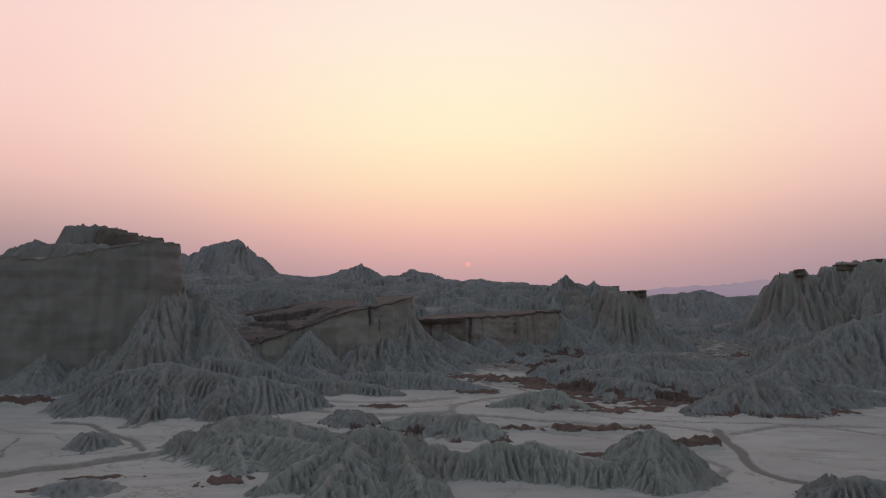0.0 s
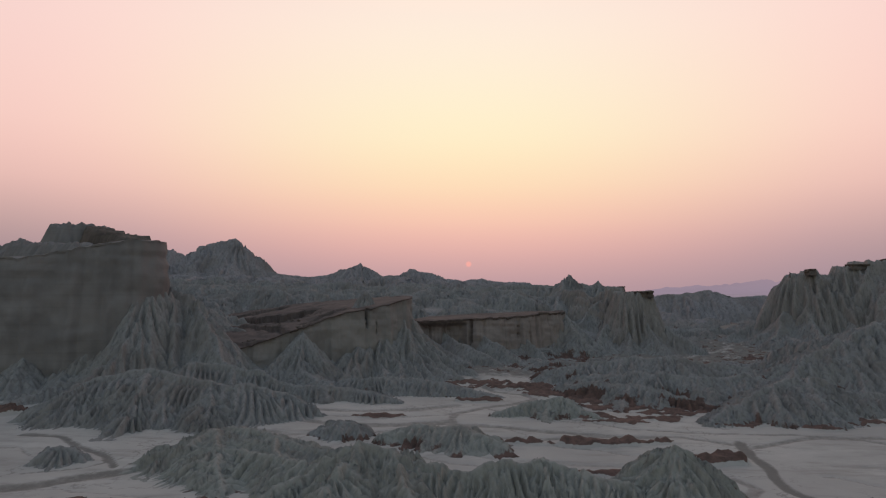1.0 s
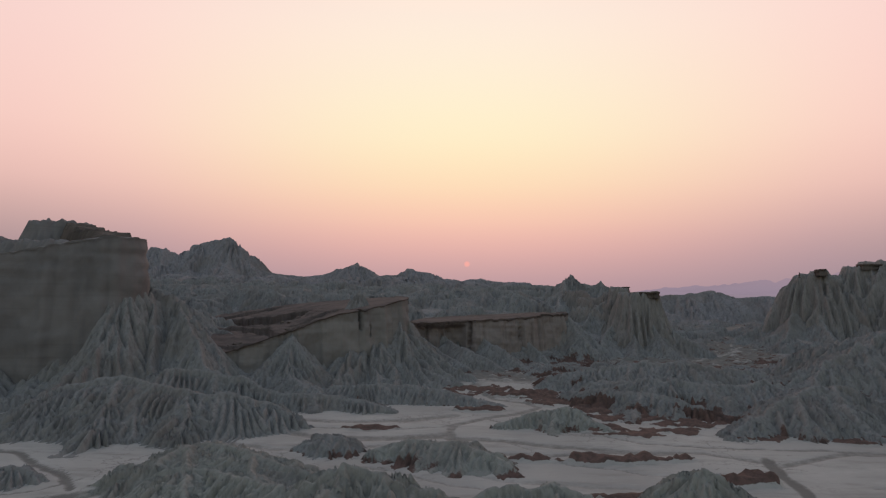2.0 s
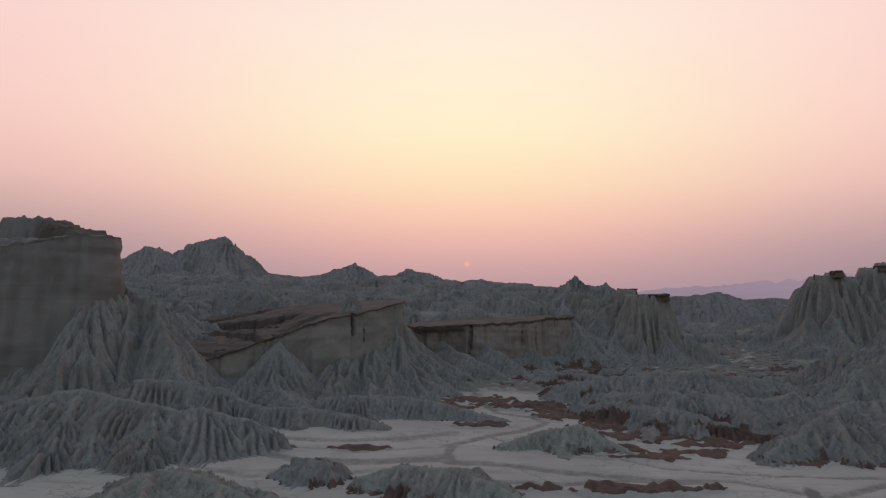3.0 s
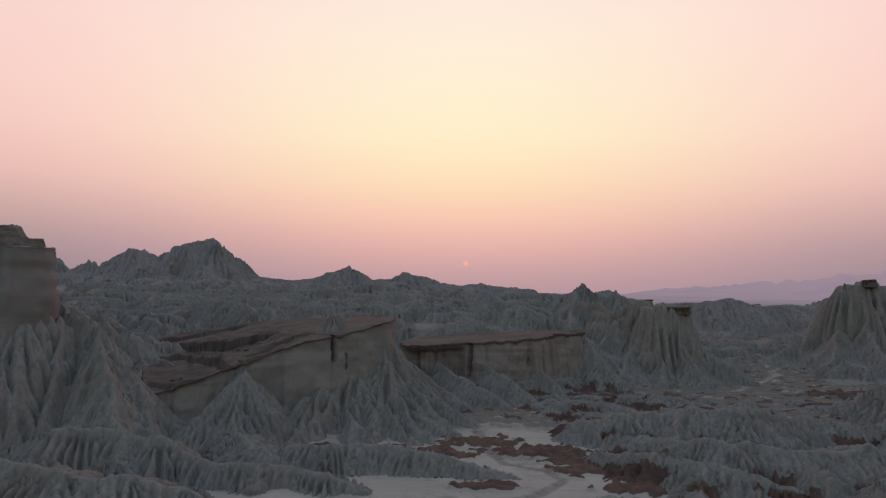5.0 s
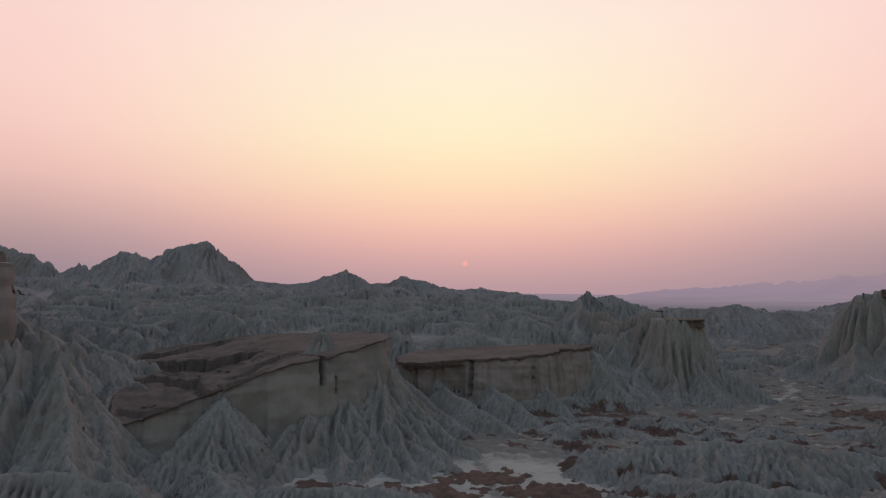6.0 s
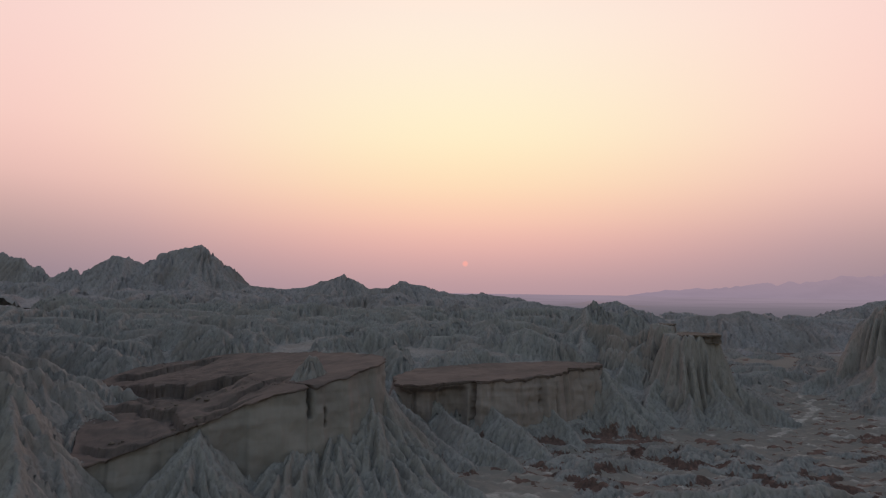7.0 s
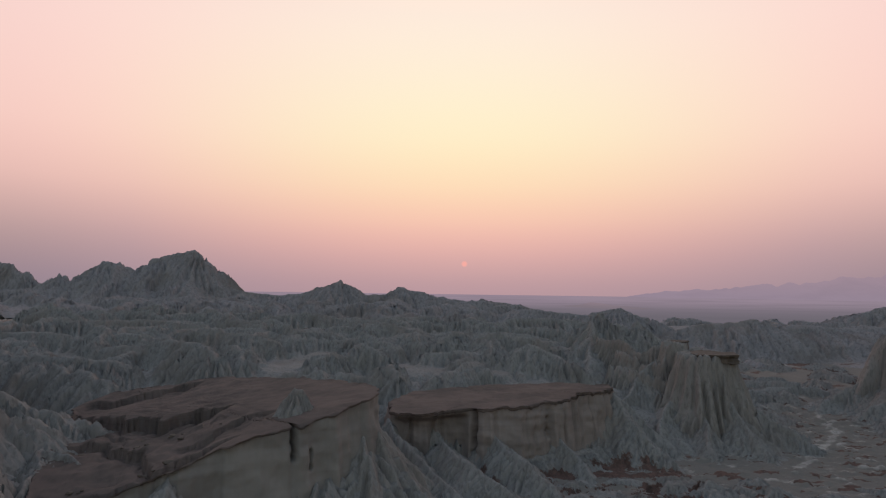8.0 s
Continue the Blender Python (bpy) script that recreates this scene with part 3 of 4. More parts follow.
], 0.2, NEAR, slope=0.95, rib=1.15, depth=0.75, seed=31, power=0.95, lobes=0.45, material=MAT_CLAY_GREEN)
clay_hill("clay_mound", "low rocky clay mound with brown crust", "clay mound", [
    ([(55, 88, 0.2), (57.8, 88, 1.8), (61, 87, 2.2), (66, 86, 1.2)], -2.2, {}),
], 0.25, NEAR, slope=0.7, rib=1.5, depth=0.5, seed=37, soil=0.9)
clay_hill("clay_mound", "small isolated clay mound on pale sand", "clay mound", [
    ([(-70, 115.5, 0.0), (-68, 115.5, 1.1), (-66, 115.5, 0.2)], -1.4, {}),
], 0.25, NEAR, slope=0.6, rib=1.2, depth=0.4, seed=41)
clay_hill("clay_mound", "small low grey mound on pale sand", "clay mound", [
    ([(-59, 91, -1.0), (-55, 91.5, 0.0), (-51, 91, -0.9)], -2.0, {}),
], 0.3, NEAR, slope=0.5, rib=1.2, depth=0.3, seed=43)
clay_hill("clay_mound", "low clay mound with red soil at its foot", "clay mound", [
    ([(-25, 132, 0.6), (-20.5, 133, 2.6), (-17, 132, 1.6)], -0.9, {}),
], 0.3, NEAR, slope=0.6, rib=1.4, depth=0.5, seed=47, soil=0.9)
clay_hill("clay_mound", "long low clay mound with gullied front", "clay mound", [
    ([(-11, 129, 0.6), (-6, 130, 2.2), (0, 129, 1.9), (4, 128, 2.4), (8, 125, 1.4), (11.5, 122, 0.0)], -0.9, {}),
    ([(-1, 129.5, 1.9), (-2, 125.5, 0.5)], -0.9, {}),
], 0.3, NEAR, slope=0.6, rib=1.5, depth=0.55, seed=53, soil=0.8, material=MAT_CLAY_GREEN)
clay_hill("clay_mound", "pale green clay mound beside the runnel", "clay mound", [
    ([(12, 149, 0.9), (18, 150, 2.2), (23, 151, 3.7), (29, 151, 4.0), (33, 148, 2.4), (36, 145, 0.8)], -0.1, {}),
    ([(26, 151, 3.7), (24.5, 146.5, 2.0), (23.5, 143, 0.6)], -0.1, {}),
], 0.32, NEAR, slope=0.62, rib=1.2, depth=0.7, seed=59, jag=0.2, lobes=0.4, soil=0.7, material=MAT_CLAY_GREEN)
clay_hill("clay_ridge", "broad gullied clay hill with brown foot", "clay ridge", [
    ([(60, 142, 1.4), (66, 145, 3.0), (72.8, 150, 4.6), (80, 154, 6.8), (85.4, 157, 7.6), (92, 159, 8.4), (97, 158, 7.0), (104, 157, 4.6), (112, 157, 3.4), (122, 157, 2.4)], -0.4, {}),
    ([(80, 154, 6.6), (78, 148, 5.0), (75, 141, 1.8)], -0.4, {}),
    ([(91, 158, 8.0), (89, 149, 5.4), (86, 141, 1.6)], -0.4, {}),
], 0.34, NEAR, slope=0.55, rib=1.35, depth=0.75, seed=61, jag=0.2, lobes=0.4, soil=0.7, spurs=1.5, erosion=0.5, wave=2.6, calm=1.0)
clay_hill("clay_ridge", "crumpled clay ridge above red soil", "clay ridge", [
    ([(36, 182, 2.6), (44, 174, 4.4), (50, 168, 4.8), (54.7, 164, 5.0), (62, 159, 2.6)], 0.0, {}),
    ([(50, 168, 4.6), (46, 160, 2.2), (44, 155, 0.8)], 0.0, {}),
], 0.36, NEAR, slope=0.55, rib=1.25, depth=0.7, seed=67, jag=0.2, lobes=0.4, soil=1.0, spurs=1.5, erosion=0.5, wave=2.6, calm=1.0)
clay_hill("clay_ridge", "grey clay ridge with fluted flanks", "clay ridge", [
    ([(46, 188, 4.6), (52, 178, 6.0), (58.8, 173, 7.0), (70, 170, 6.6), (84, 171, 7.0), (92, 174, 4.6)], 0.2, {}),
    ([(70, 170, 6.4), (68, 162, 3.4), (66, 156, 1.2)], 0.2, {}),
    ([(84, 171, 6.8), (88, 164, 4.4)], 0.2, {}),
], 0.36, NEAR, slope=0.55, rib=1.3, depth=0.75, seed=71, jag=0.2, lobes=0.4, soil=1.0, spurs=1.5, erosion=0.5, wave=2.6, calm=1.0)
clay_hill("clay_ridge", "long grey clay ridge with fluted flanks", "clay ridge", [
    ([(36, 202, 4.4), (45, 200, 6.4), (58, 198, 8.2), (70, 196, 9.4), (84, 197, 7.2), (97.6, 197.5, 5.4), (106, 200, 3.4)], 0.4, {}),
    ([(58, 198, 8.0), (54, 190, 4.6), (52, 184, 2.4)], 0.4, {}),
    ([(70, 196, 9.0), (74, 187, 5.6), (76, 180, 2.4)], 0.4, {}),
], 0.4, NEAR, slope=0.55, rib=1.35, depth=0.75, seed=73, jag=0.2, lobes=0.4, soil=0.95, spurs=1.5, erosion=0.5, wave=2.6, calm=1.0)
clay_hill("clay_ridge", "high grey clay ridge with deep gullies", "clay ridge", [
    ([(100, 182, 3.0), (112, 192, 9.0), (128, 200, 14.4), (142, 203, 20), (155, 205, 23), (180, 210, 27), (215, 216, 28)], 0.5, {}),
    ([(128, 200, 14), (124, 188, 7.5), (120, 178, 2.5)], 0.5, {}),
    ([(142, 203, 19.5), (142, 190, 10), (140, 178, 3)], 0.5, {}),
    ([(156, 205, 22.5), (160, 190, 12), (160, 176, 3)], 0.5, {}),
], 0.55, NEAR, slope=0.62, rib=1.7, depth=0.75, seed=79, jag=0.2, lobes=0.4, spurs=1.2, erosion=0.6, wave=2.6, calm=1.0)
clay_hill("clay_ridge", "large blue-grey clay ridge with deep pipe-like gullies", "clay ridge", [
    ([(-91, 145, 2.5), (-86, 147, 5.6), (-80, 149, 8.4), (-70, 150, 10.8), (-62, 149, 9.0), (-53.4, 148, 7.4), (-45, 150, 6.8), (-38, 151, 5.0), (-33, 150, 2.5)], -0.4, {}),
    ([(-70, 150, 10.2), (-68, 142, 6.6), (-66, 135, 3.0)], -0.4, {}),
    ([(-53.4, 148, 7.2), (-51, 141, 4.4), (-50, 136, 2.0)], -0.4, {}),
    ([(-80, 149, 8.0), (-80, 142, 4.6)], -0.4, {}),
], 0.26, MID, slope=0.6, rib=1.7, depth=0.9, seed=83, soil=0.25, erosion=0.12, wave=2.4, calm=1.0)
clay_hill("clay_ridge", "blue-grey clay ridge with a row of gullies", "clay ridge", [
    ([(-68, 167, 9.4), (-62, 170, 9.2), (-56.6, 170.5, 8.4), (-50, 170.5, 7.4), (-44, 168.5, 4.6), (-38, 167, 4.0), (-31, 167, 3.8), (-25, 167, 3.2), (-18, 165, 2.8), (-12, 163.5, 1.2)], 0.0, {}),
    ([(-57, 170.5, 8.2), (-54.5, 164, 4.6), (-53, 159.5, 1.6)], 0.0, {}),
    ([(-31, 167, 3.7), (-30, 162.5, 1.6)], 0.0, {}),
], 0.32, MID, slope=0.72, rib=1.5, depth=0.9, seed=89, soil=0.4, erosion=0.12, wave=2.4, calm=1.0)
clay_hill("clay_ridge", "low clay ridge with red soil on its flank", "clay ridge", [
    ([(-30, 182, 3.4), (-20, 178, 4.4), (-9.5, 180, 4.4), (-3, 178, 4.0), (4, 175, 3.0), (10, 173, 1.8), (16, 171.5, 0.7)], 0.0, {}),
    ([(-42, 186, 5.0), (-36, 180, 4.0), (-30, 176, 2.4)], 0.0, {}),
], 0.34, MID, slope=0.55, rib=1.3, depth=0.75, seed=97, soil=0.6, erosion=0.5, wave=2.0, calm=1.0)


# ---- bedded rock: mesas, slabs and buttes ----
def outline_samples(pts, step):
    """A closed plan outline as evenly spaced places with outward normals, corners slightly rounded."""
    p = np.array(pts + pts[:1], float)
    seg = np.hypot(*np.diff(p, axis=0).T)
    s = np.r_[0, np.cumsum(seg)]
    n = int(s[-1] / step)
    t = np.arange(n) * s[-1] / n
    xy = np.stack([np.interp(t, s, p[:, 0]), np.interp(t, s, p[:, 1])], -1)
    for _ in range(int(8.0 / step) + 1):
        xy = (np.roll(xy, 1, 0) + 2 * xy + np.roll(xy, -1, 0)) / 4
    tan = np.roll(xy, -2, 0) - np.roll(xy, 2, 0)
    tan /= np.hypot(*tan.T)[:, None]
    nor = np.stack([tan[:, 1], -tan[:, 0]], -1)
    area = np.sum(xy[:, 0] * np.roll(xy[:, 1], -1) - np.roll(xy[:, 0], -1) * xy[:, 1])
    return xy, nor * (1 if area > 0 else -1), t


def mesa_meshes(outline, top, bottom, centre, step=0.6, cap=1.6, lip=0.5, recess=0.5, batter=0.08, flute=0.4, flute_size=5.0,
                beds=0.25, seed=1, rough=0.5, cracks=(), bays=(), terraces=None, block=0.0, block_size=5.0, chip=0.28):
    """The wall, the cap edge and the top of a flat-topped rock: grids that meet edge to edge.
    top: level by (x, y); bottom: level of the foot; cracks: (x, y, half width, depth, upper level, lower level) of clefts in the wall; bays: (x, y, half width, depth) of hollows."""
    xy, nor, s = outline_samples(outline, step)
    count = len(xy)
    ring = np.r_[np.arange(count), 0]
    s_ring = s[:, None]
    edge = rough * (1.3 * fbm(xy[:, 0] / 9, xy[:, 1] / 9, seed, 4) + 0.9 * fbm(xy[:, 0] / 2.6, xy[:, 1] / 2.6, seed + 3, 3))
    cell = np.floor(s / block_size + 0.6 * noise1(s / (block_size * 1.7), seed + 31))
    edge = edge + block * np.array([TABLE[(int(c) * 37 + seed) & 4095] for c in cell])
    gap = np.abs(np.diff(np.r_[cell, cell[0]])) > 0
    gap = gap | np.roll(gap, 1)
    xy = xy + nor * edge[:, None]
    zt = top(xy[:, 0], xy[:, 1]) + 0.5 * rough * fbm(s / 11, 0.3, seed + 2, 4) - 0.5 * rough * smooth(0.25, 0.7, fbm(s / 4, 0.8, seed + 4, 3))
    tall = np.maximum(zt - bottom, 1.0)

    def shifted(off, z):
        return xy[:, 0, None] + nor[:, 0, None] * off, xy[:, 1, None] + nor[:, 1, None] * off, z

    def cleft(crack, z):
        px, py, half, deep, upper, lower = crack
        d = np.hypot(xy[:, 0] - px, xy[:, 1] - py)[:, None] + 0.3 * half * perlin(z / 1.7, 0.2, seed + 23)
        return deep * smooth(half, half * 0.6, d) * smooth(lower - 0.6, lower + 0.6, z) * smooth(upper + 0.3, upper - 0.3, z)

    # cap edge: a few broken beds with a small overhang
    rows = 10
    v = np.linspace(0, 1, rows)[None]
    bed = chip * np.sign(np.sin(v * 9 + 2 * perlin(s_ring / 13, 0.3, seed + 7))) * perlin(s_ring / 3.1, v * 4, seed + 8)
    off = lip * (0.35 + 0.65 * np.sin(np.pi * np.clip(v * 1.15, 0, 1))) + bed + 0.9 * chip * perlin(s_ring / 1.3, v * 5, seed + 9) - (v > 0.93) * recess
    cz = zt[:, None] - cap * (0.75 + 0.25 * perlin(s_ring / 8, 0.1, seed + 11)) * v
    last, last_z = off[:, -1:], cz[:, -1:]
    for crack in cracks:
        off = off - cleft(crack, cz)
    cx, cy, cz = shifted(off, cz)
    # wall
    rows = max(12, int(tall.max() / (step * 1.15)))
    v = np.linspace(0, 1, rows)[None]
    z = last_z + (bottom - 1.5 - last_z) * v
    ramp = smooth(0.03, 0.3, v)
    pipes = np.abs(np.sin(np.pi * (s_ring / flute_size + 0.5 * perlin(s_ring / (flute_size * 2), v * 1.5, seed + 13))))
    off = last + batter * (last_z - z) - recess * 0.3 * smooth(0, 0.05, v) + ramp * flute * (pipes ** 0.7 - 0.6) * (0.4 + np.clip(perlin(s_ring / 17, 0.7, seed + 15) + 0.3, 0, 1))
    off = off + beds * (1 + 4 * smooth(0.3, 0.02, v)) * (perlin(z * 0.55, 0.5 + s_ring / 60, seed + 17) + 0.5 * perlin(z * 1.7, s_ring / 30, seed + 19)) * smooth(0.0, 0.05, v)
    fine = np.abs(np.sin(np.pi * (s_ring / 1.5 + 0.8 * perlin(s_ring / 5, v * 2, seed + 27))))
    off = off + 0.7 * rough * fbm(s_ring / 7, z / 6, seed + 21, 4) + 0.35 * flute * ramp * (fine - 0.6) * smooth(-0.1, 0.4, perlin(s_ring / 9, 0.2, seed + 28))
    for crack in cracks:
        off = off - cleft(crack, z)
    for px, py, half, deep in bays:
        d = np.hypot(xy[:, 0] - px, xy[:, 1] - py)[:, None]
        off = off - deep * smooth(half, half * 0.8, d) * smooth(0.0, 0.12, v)
    off = off - 1.6 * block * gap[:, None] * smooth(0.0, 0.1, v) * smooth(1.0, 0.6, v)
    wx, wy, wz = shifted(off, z)
    # top, in rings that shrink to the middle
    rings = max(10, int(np.hypot(xy[:, 0] - centre[0], xy[:, 1] - centre[1]).max() / (step * 1.6)))
    f = np.linspace(0, 1, rings)[None] ** 1.0
    tx = cx[:, :1] * (1 - f) + centre[0] * f
    ty = cy[:, :1] * (1 - f) + centre[1] * f
    tz = cz[:, :1] + (top(tx, ty) - zt[:, None]) * smooth(0, 0.02, f) + zt[:, None] * smooth(0, 0.02, f) - cz[:, :1] * smooth(0, 0.02, f)
    tz = tz + smooth(0, 0.06, f) * 0.3 * fbm(tx / 6, ty / 6, seed + 25, 4)
    if terraces:
        tz = tz + terraces(tx, ty) * smooth(0.0, 0.05, f)
    grids = []
    for a, b, c in ((wx, wy, wz), (cx, cy, cz), (tx, ty, tz)):
        grids.append((a[ring][:, ::-1], b[ring][:, ::-1], c[ring][:, ::-1]))
    return grids


def cap_slab(parent, label, outline, top, bottom, centre, **shape):
    """A flat rock slab as one part of the thing that it caps."""
    co, quads, base = [], [], 0
    for X, Y, Z in mesa_meshes(outline, top, bottom, centre, **shape):
        rows, cols = X.shape
        i = np.arange(rows * cols).reshape(rows, cols) + base
        quads.append(np.stack([i[:-1, :-1], i[:-1, 1:], i[1:, 1:], i[1:, :-1]], -1).reshape(-1, 4))
        co.append(np.stack([X, Y, Z], -1).reshape(-1, 3))
        base += rows * cols
    me = bpy.data.meshes.new("rock_cap")
    me.from_pydata(np.concatenate(co).tolist(), [], np.concatenate(quads).tolist())
    return tagged(mesh_object("rock_cap", me, MAT_CAP, parent), label)


def mesa(name, label, category, outline, top, bottom, centre, wall_mat=None, cap_mat=None, top_mat=None, kind="", **shape):
    thing = tagged(new(name), label, category, kind=kind)
    wall, cap, lid = mesa_meshes(outline, top, bottom, centre, **shape)
    for part_name, grid, mat, note in (("rock_wall", wall, wall_mat or MAT_CLIFF, ""), ("cap_rock", cap, cap_mat or MAT_CAP, "dark broken cap rock"),
                                       ("rock_top", lid, top_mat or MAT_SLAB, "red-brown weathered top")):
        zero = np.zeros(grid[0].shape)
        ob = mesh_object(part_name, grid_mesh(part_name, *grid, None, {"soil": zero}), mat, thing)
        tagged(ob, note)
    return thing


def level(z):
    return lambda x, y: np.full(np.shape(x), float(z))


def tilted(z, x0, y0, bx, by):
    return lambda x, y: z + bx * (x - x0) + by * (y - y0)


# the big mesa and its upper tier
def tier_top(x, y):
    t = np.clip(((x + 88) * -57 + (y - 191) * 74) / (57**2 + 74**2), 0, 1.3)
    return 44.6 + 7.5 * np.minimum(t, 1.0)


big_mesa = mesa("mesa", "tall taupe mudstone mesa with a sheer smooth cliff", "mesa",
     [(-240, 178), (-150, 180), (-115, 182), (-95, 185), (-86.5, 190.5), (-101.5, 213), (-131.5, 248), (-181, 300), (-240, 300)],
     lambda x, y: 38.5 + 5.6 * smooth(-128, -92, x) + 0.02 * (y - 182), 0, (-160, 240), step=0.8, cap=0.9, lip=0.0, recess=0.0, chip=0.15, batter=0.1, flute=0.5, flute_size=9, beds=0.12, seed=201, rough=0.9, cap_mat=MAT_CLIFF, top_mat=MAT_CLIFF)
clay_hill("rock_tier", "dark brown bedded upper rock tier", "", [
    ([(-101.5, 200, 45.2), (-111.5, 212, 48), (-127.5, 229, 51.2), (-144.5, 251, 54.4), (-153.5, 259, 55)], 39.5, {"flat": 3.6, "slope": 3.4}),
], 0.4, "", MAT_CAP, terrace=2.6, parent=big_mesa, slope=1.5, rib=2.2, depth=0.3, spurs=0, seed=211, power=1.0, lobes=0.3, jag=0.02, soil=0, pipes=0.5)
clay_hill("top_block", "bedded top block with a flat broken top", "", [
    ([(-160, 253, 55.4), (-156, 257, 56.4), (-152, 259, 56.2)], 38.0, {"flat": 5.5, "slope": 2.6}),
    ([(-182, 262, 50.5), (-186, 266, 50), (-204, 276, 48)], 38.0, {"flat": 1.0, "slope": 0.9}),
    ([(-160, 232, 46), (-136, 218, 45), (-117, 200, 43.5)], 38.0, {"flat": 3.0, "slope": 2.2}),
], 0.45, "", MAT_CLIFF, terrace=2.2, parent=big_mesa, slope=0.9, rib=2.4, depth=0.3, spurs=0, seed=213, power=1.0, lobes=0.3, jag=0.04, soil=0, pipes=0.5)


# the tilted red slab with its pale front cliff
def slab_plane(x, y):
    """The dip of the slab, sagging towards its low front corner."""
    behind = -0.422 * (x + 67.5) + 0.907 * (y - 197)
    return 15.8 + 0.1495 * (x + 65) + 0.0966 * (y - 200) - 4.6 * smooth(-30, -64, x) * smooth(30, 4, behind)


SCARPS = [  # broken edges across the bedding: plan line, drop, how far the hollow before it reaches
    ([(-92, 253), (-82, 247), (-67, 240), (-61, 236), (-56, 241), (-50, 241)], 4.2, 9.0),
    ([(-78, 226), (-70, 228), (-63, 224), (-57, 219), (-51, 212), (-46, 213)], 2.4, 6.0),
    ([(-98, 268), (-88, 264), (-80, 270), (-70, 275)], 2.4, 8.0),
    ([(-50, 220), (-46, 224), (-42, 228), (-37, 232)], 1.8, 4.0),
    ([(-72, 209), (-64, 205), (-54, 209), (-46, 214), (-40, 218)], 2.0, 4.0),
    ([(-84, 236), (-76, 236), (-70, 233), (-64, 231)], 1.2, 4.0),
]


def slab_ledges(x, y):
    """Broken scarps across the bedding, each with a hollow before it."""
    x, y = np.asarray(x, float), np.asarray(y, float)
    wob = 1.5 * fbm(x / 7, y / 7, 301, 4) + 1.1 * np.floor(2.5 * perlin(x / 4.3, y / 9, 303))
    drop = np.zeros(np.shape(x))
    for line, step, reach in SCARPS:
        px, py = [p[0] for p in line], [p[1] for p in line]
        ahead = np.interp(x, px, py) + wob - y
        span = smooth(px[0] - 4, px[0] + 3, x + wob) * smooth(px[-1] + 4, px[-1] - 3, x + wob)
        drop = drop + step * span * smooth(-0.3, 0.3, ahead) * np.exp(-np.maximum(ahead, 0) / reach)
    loose = smooth(-40, -52, x) * 0.35 * np.floor(3 * fbm(x / 6, y / 3.5, 311, 3)) / 3
    return loose - drop


mesa("tilted_slab", "tilted red-brown rock slab above a pale cliff", "rock slab",
     [(-67.5, 197), (-60, 199), (-46, 206.5), (-36, 211), (-25.6, 216.5), (-17.5, 223), (-12.5, 229.5), (-12.5, 237), (-24, 252), (-42, 264), (-62, 276), (-95, 276), (-98, 262), (-86, 238), (-75, 212)],
     slab_plane, 0, (-52, 240), step=0.4, cap=0.6, lip=0.1, recess=0.3, batter=0.12, flute=0.3, flute_size=6, beds=0.06, seed=221, rough=0.8, block=0.0, block_size=11, wall_mat=MAT_PALE, cap_mat=MAT_SLAB,
     cracks=((-26.6, 216.4, 0.7, 5.0, 30, 16.3), (-24.2, 217.8, 0.7, 5.5, 18.2, 14.2)), terraces=slab_ledges, chip=0.22)
clay_hill("clay_mound", "small pale fluted clay hump on the slab", "clay mound", [
    ([(-32, 225, 24.4), (-30.4, 226, 27.2), (-29.2, 226.4, 28.6), (-27.6, 226.8, 28.0), (-25.8, 227.6, 25.4)], 22.8, {}),
], 0.2, spurs=0, slope=1.7, rib=0.9, depth=0.6, seed=225, soil=0)

# the second slab, a long low cliff with clefts
mesa("rock_slab", "long low mudstone cliff under a thin red slab", "rock slab",
     [(-9, 260), (2, 261.5), (11, 265), (13, 262), (24, 264.5), (36, 270), (47, 278), (55.5, 285), (58, 291), (46, 298), (20, 300), (-6, 294), (-14, 278)],
     lambda x, y: 16.6 + 0.048 * (x + 7) + 0.02 * (y - 260), 0, (22, 283), step=0.4, cap=1.2, lip=0.05, recess=0.1, batter=0.14, flute=0.45, flute_size=5.2, beds=0.08, seed=231, rough=1.1, block=0.5, block_size=9, wall_mat=MAT_ROSE, cap_mat=MAT_SLAB,
     cracks=((12, 264, 1.2, 3.0, 17, 5), (25.5, 265.2, 0.8, 2.4, 18, 11.5), (33.5, 269, 1.1, 3.2, 19, 9.0), (38, 271.5, 0.8, 1.6, 16, 7), (-3.5, 261, 0.9, 2.4, 16, 8)), bays=((0.0, 261.7, 11.5, 3.6),), chip=0.2)

# the butte with an overhanging cap
butte = clay_hill("butte", "steep fluted mudstone butte beneath a thin cap", "butte", [
    ([(93, 303, 29.0), (97.5, 303, 29.2), (98, 312, 29.0), (96, 326, 29.0)], 1.0, {"flat": 5.8}),
    ([(92, 322, 32), (94, 326, 32)], 1.0, {"flat": 4.2}),
    ([(90, 328, 30), (84, 334, 27), (79, 344, 30), (72, 358, 31)], 1.0, {"slope": 1.2, "jag": 0.15}),
    ([(86, 316, 25), (81, 324, 23), (77, 332, 26), (74, 340, 27)], 1.0, {"slope": 1.5, "jag": 0.15}),
    ([(84, 310, 20), (78, 318, 21), (70, 330, 22)], 1.0, {"slope": 1.5, "jag": 0.15}),
], 0.32, "", MAT_CLAY_WARM, slope=2.4, rib=2.2, depth=1.6, seed=241, power=1.6, lobes=0.2, jag=0.02, soil=0.2, pipes=1.0, erosion=0.5, wave=1.6, calm=1.2)
for outline_pts, z, base, c in (
        ([(90.5, 300.5), (95, 297.6), (102.6, 296), (103.8, 299.5), (101, 308), (98.5, 314), (93.5, 313), (92, 307)], 29.9, 28.6, (96, 305)),
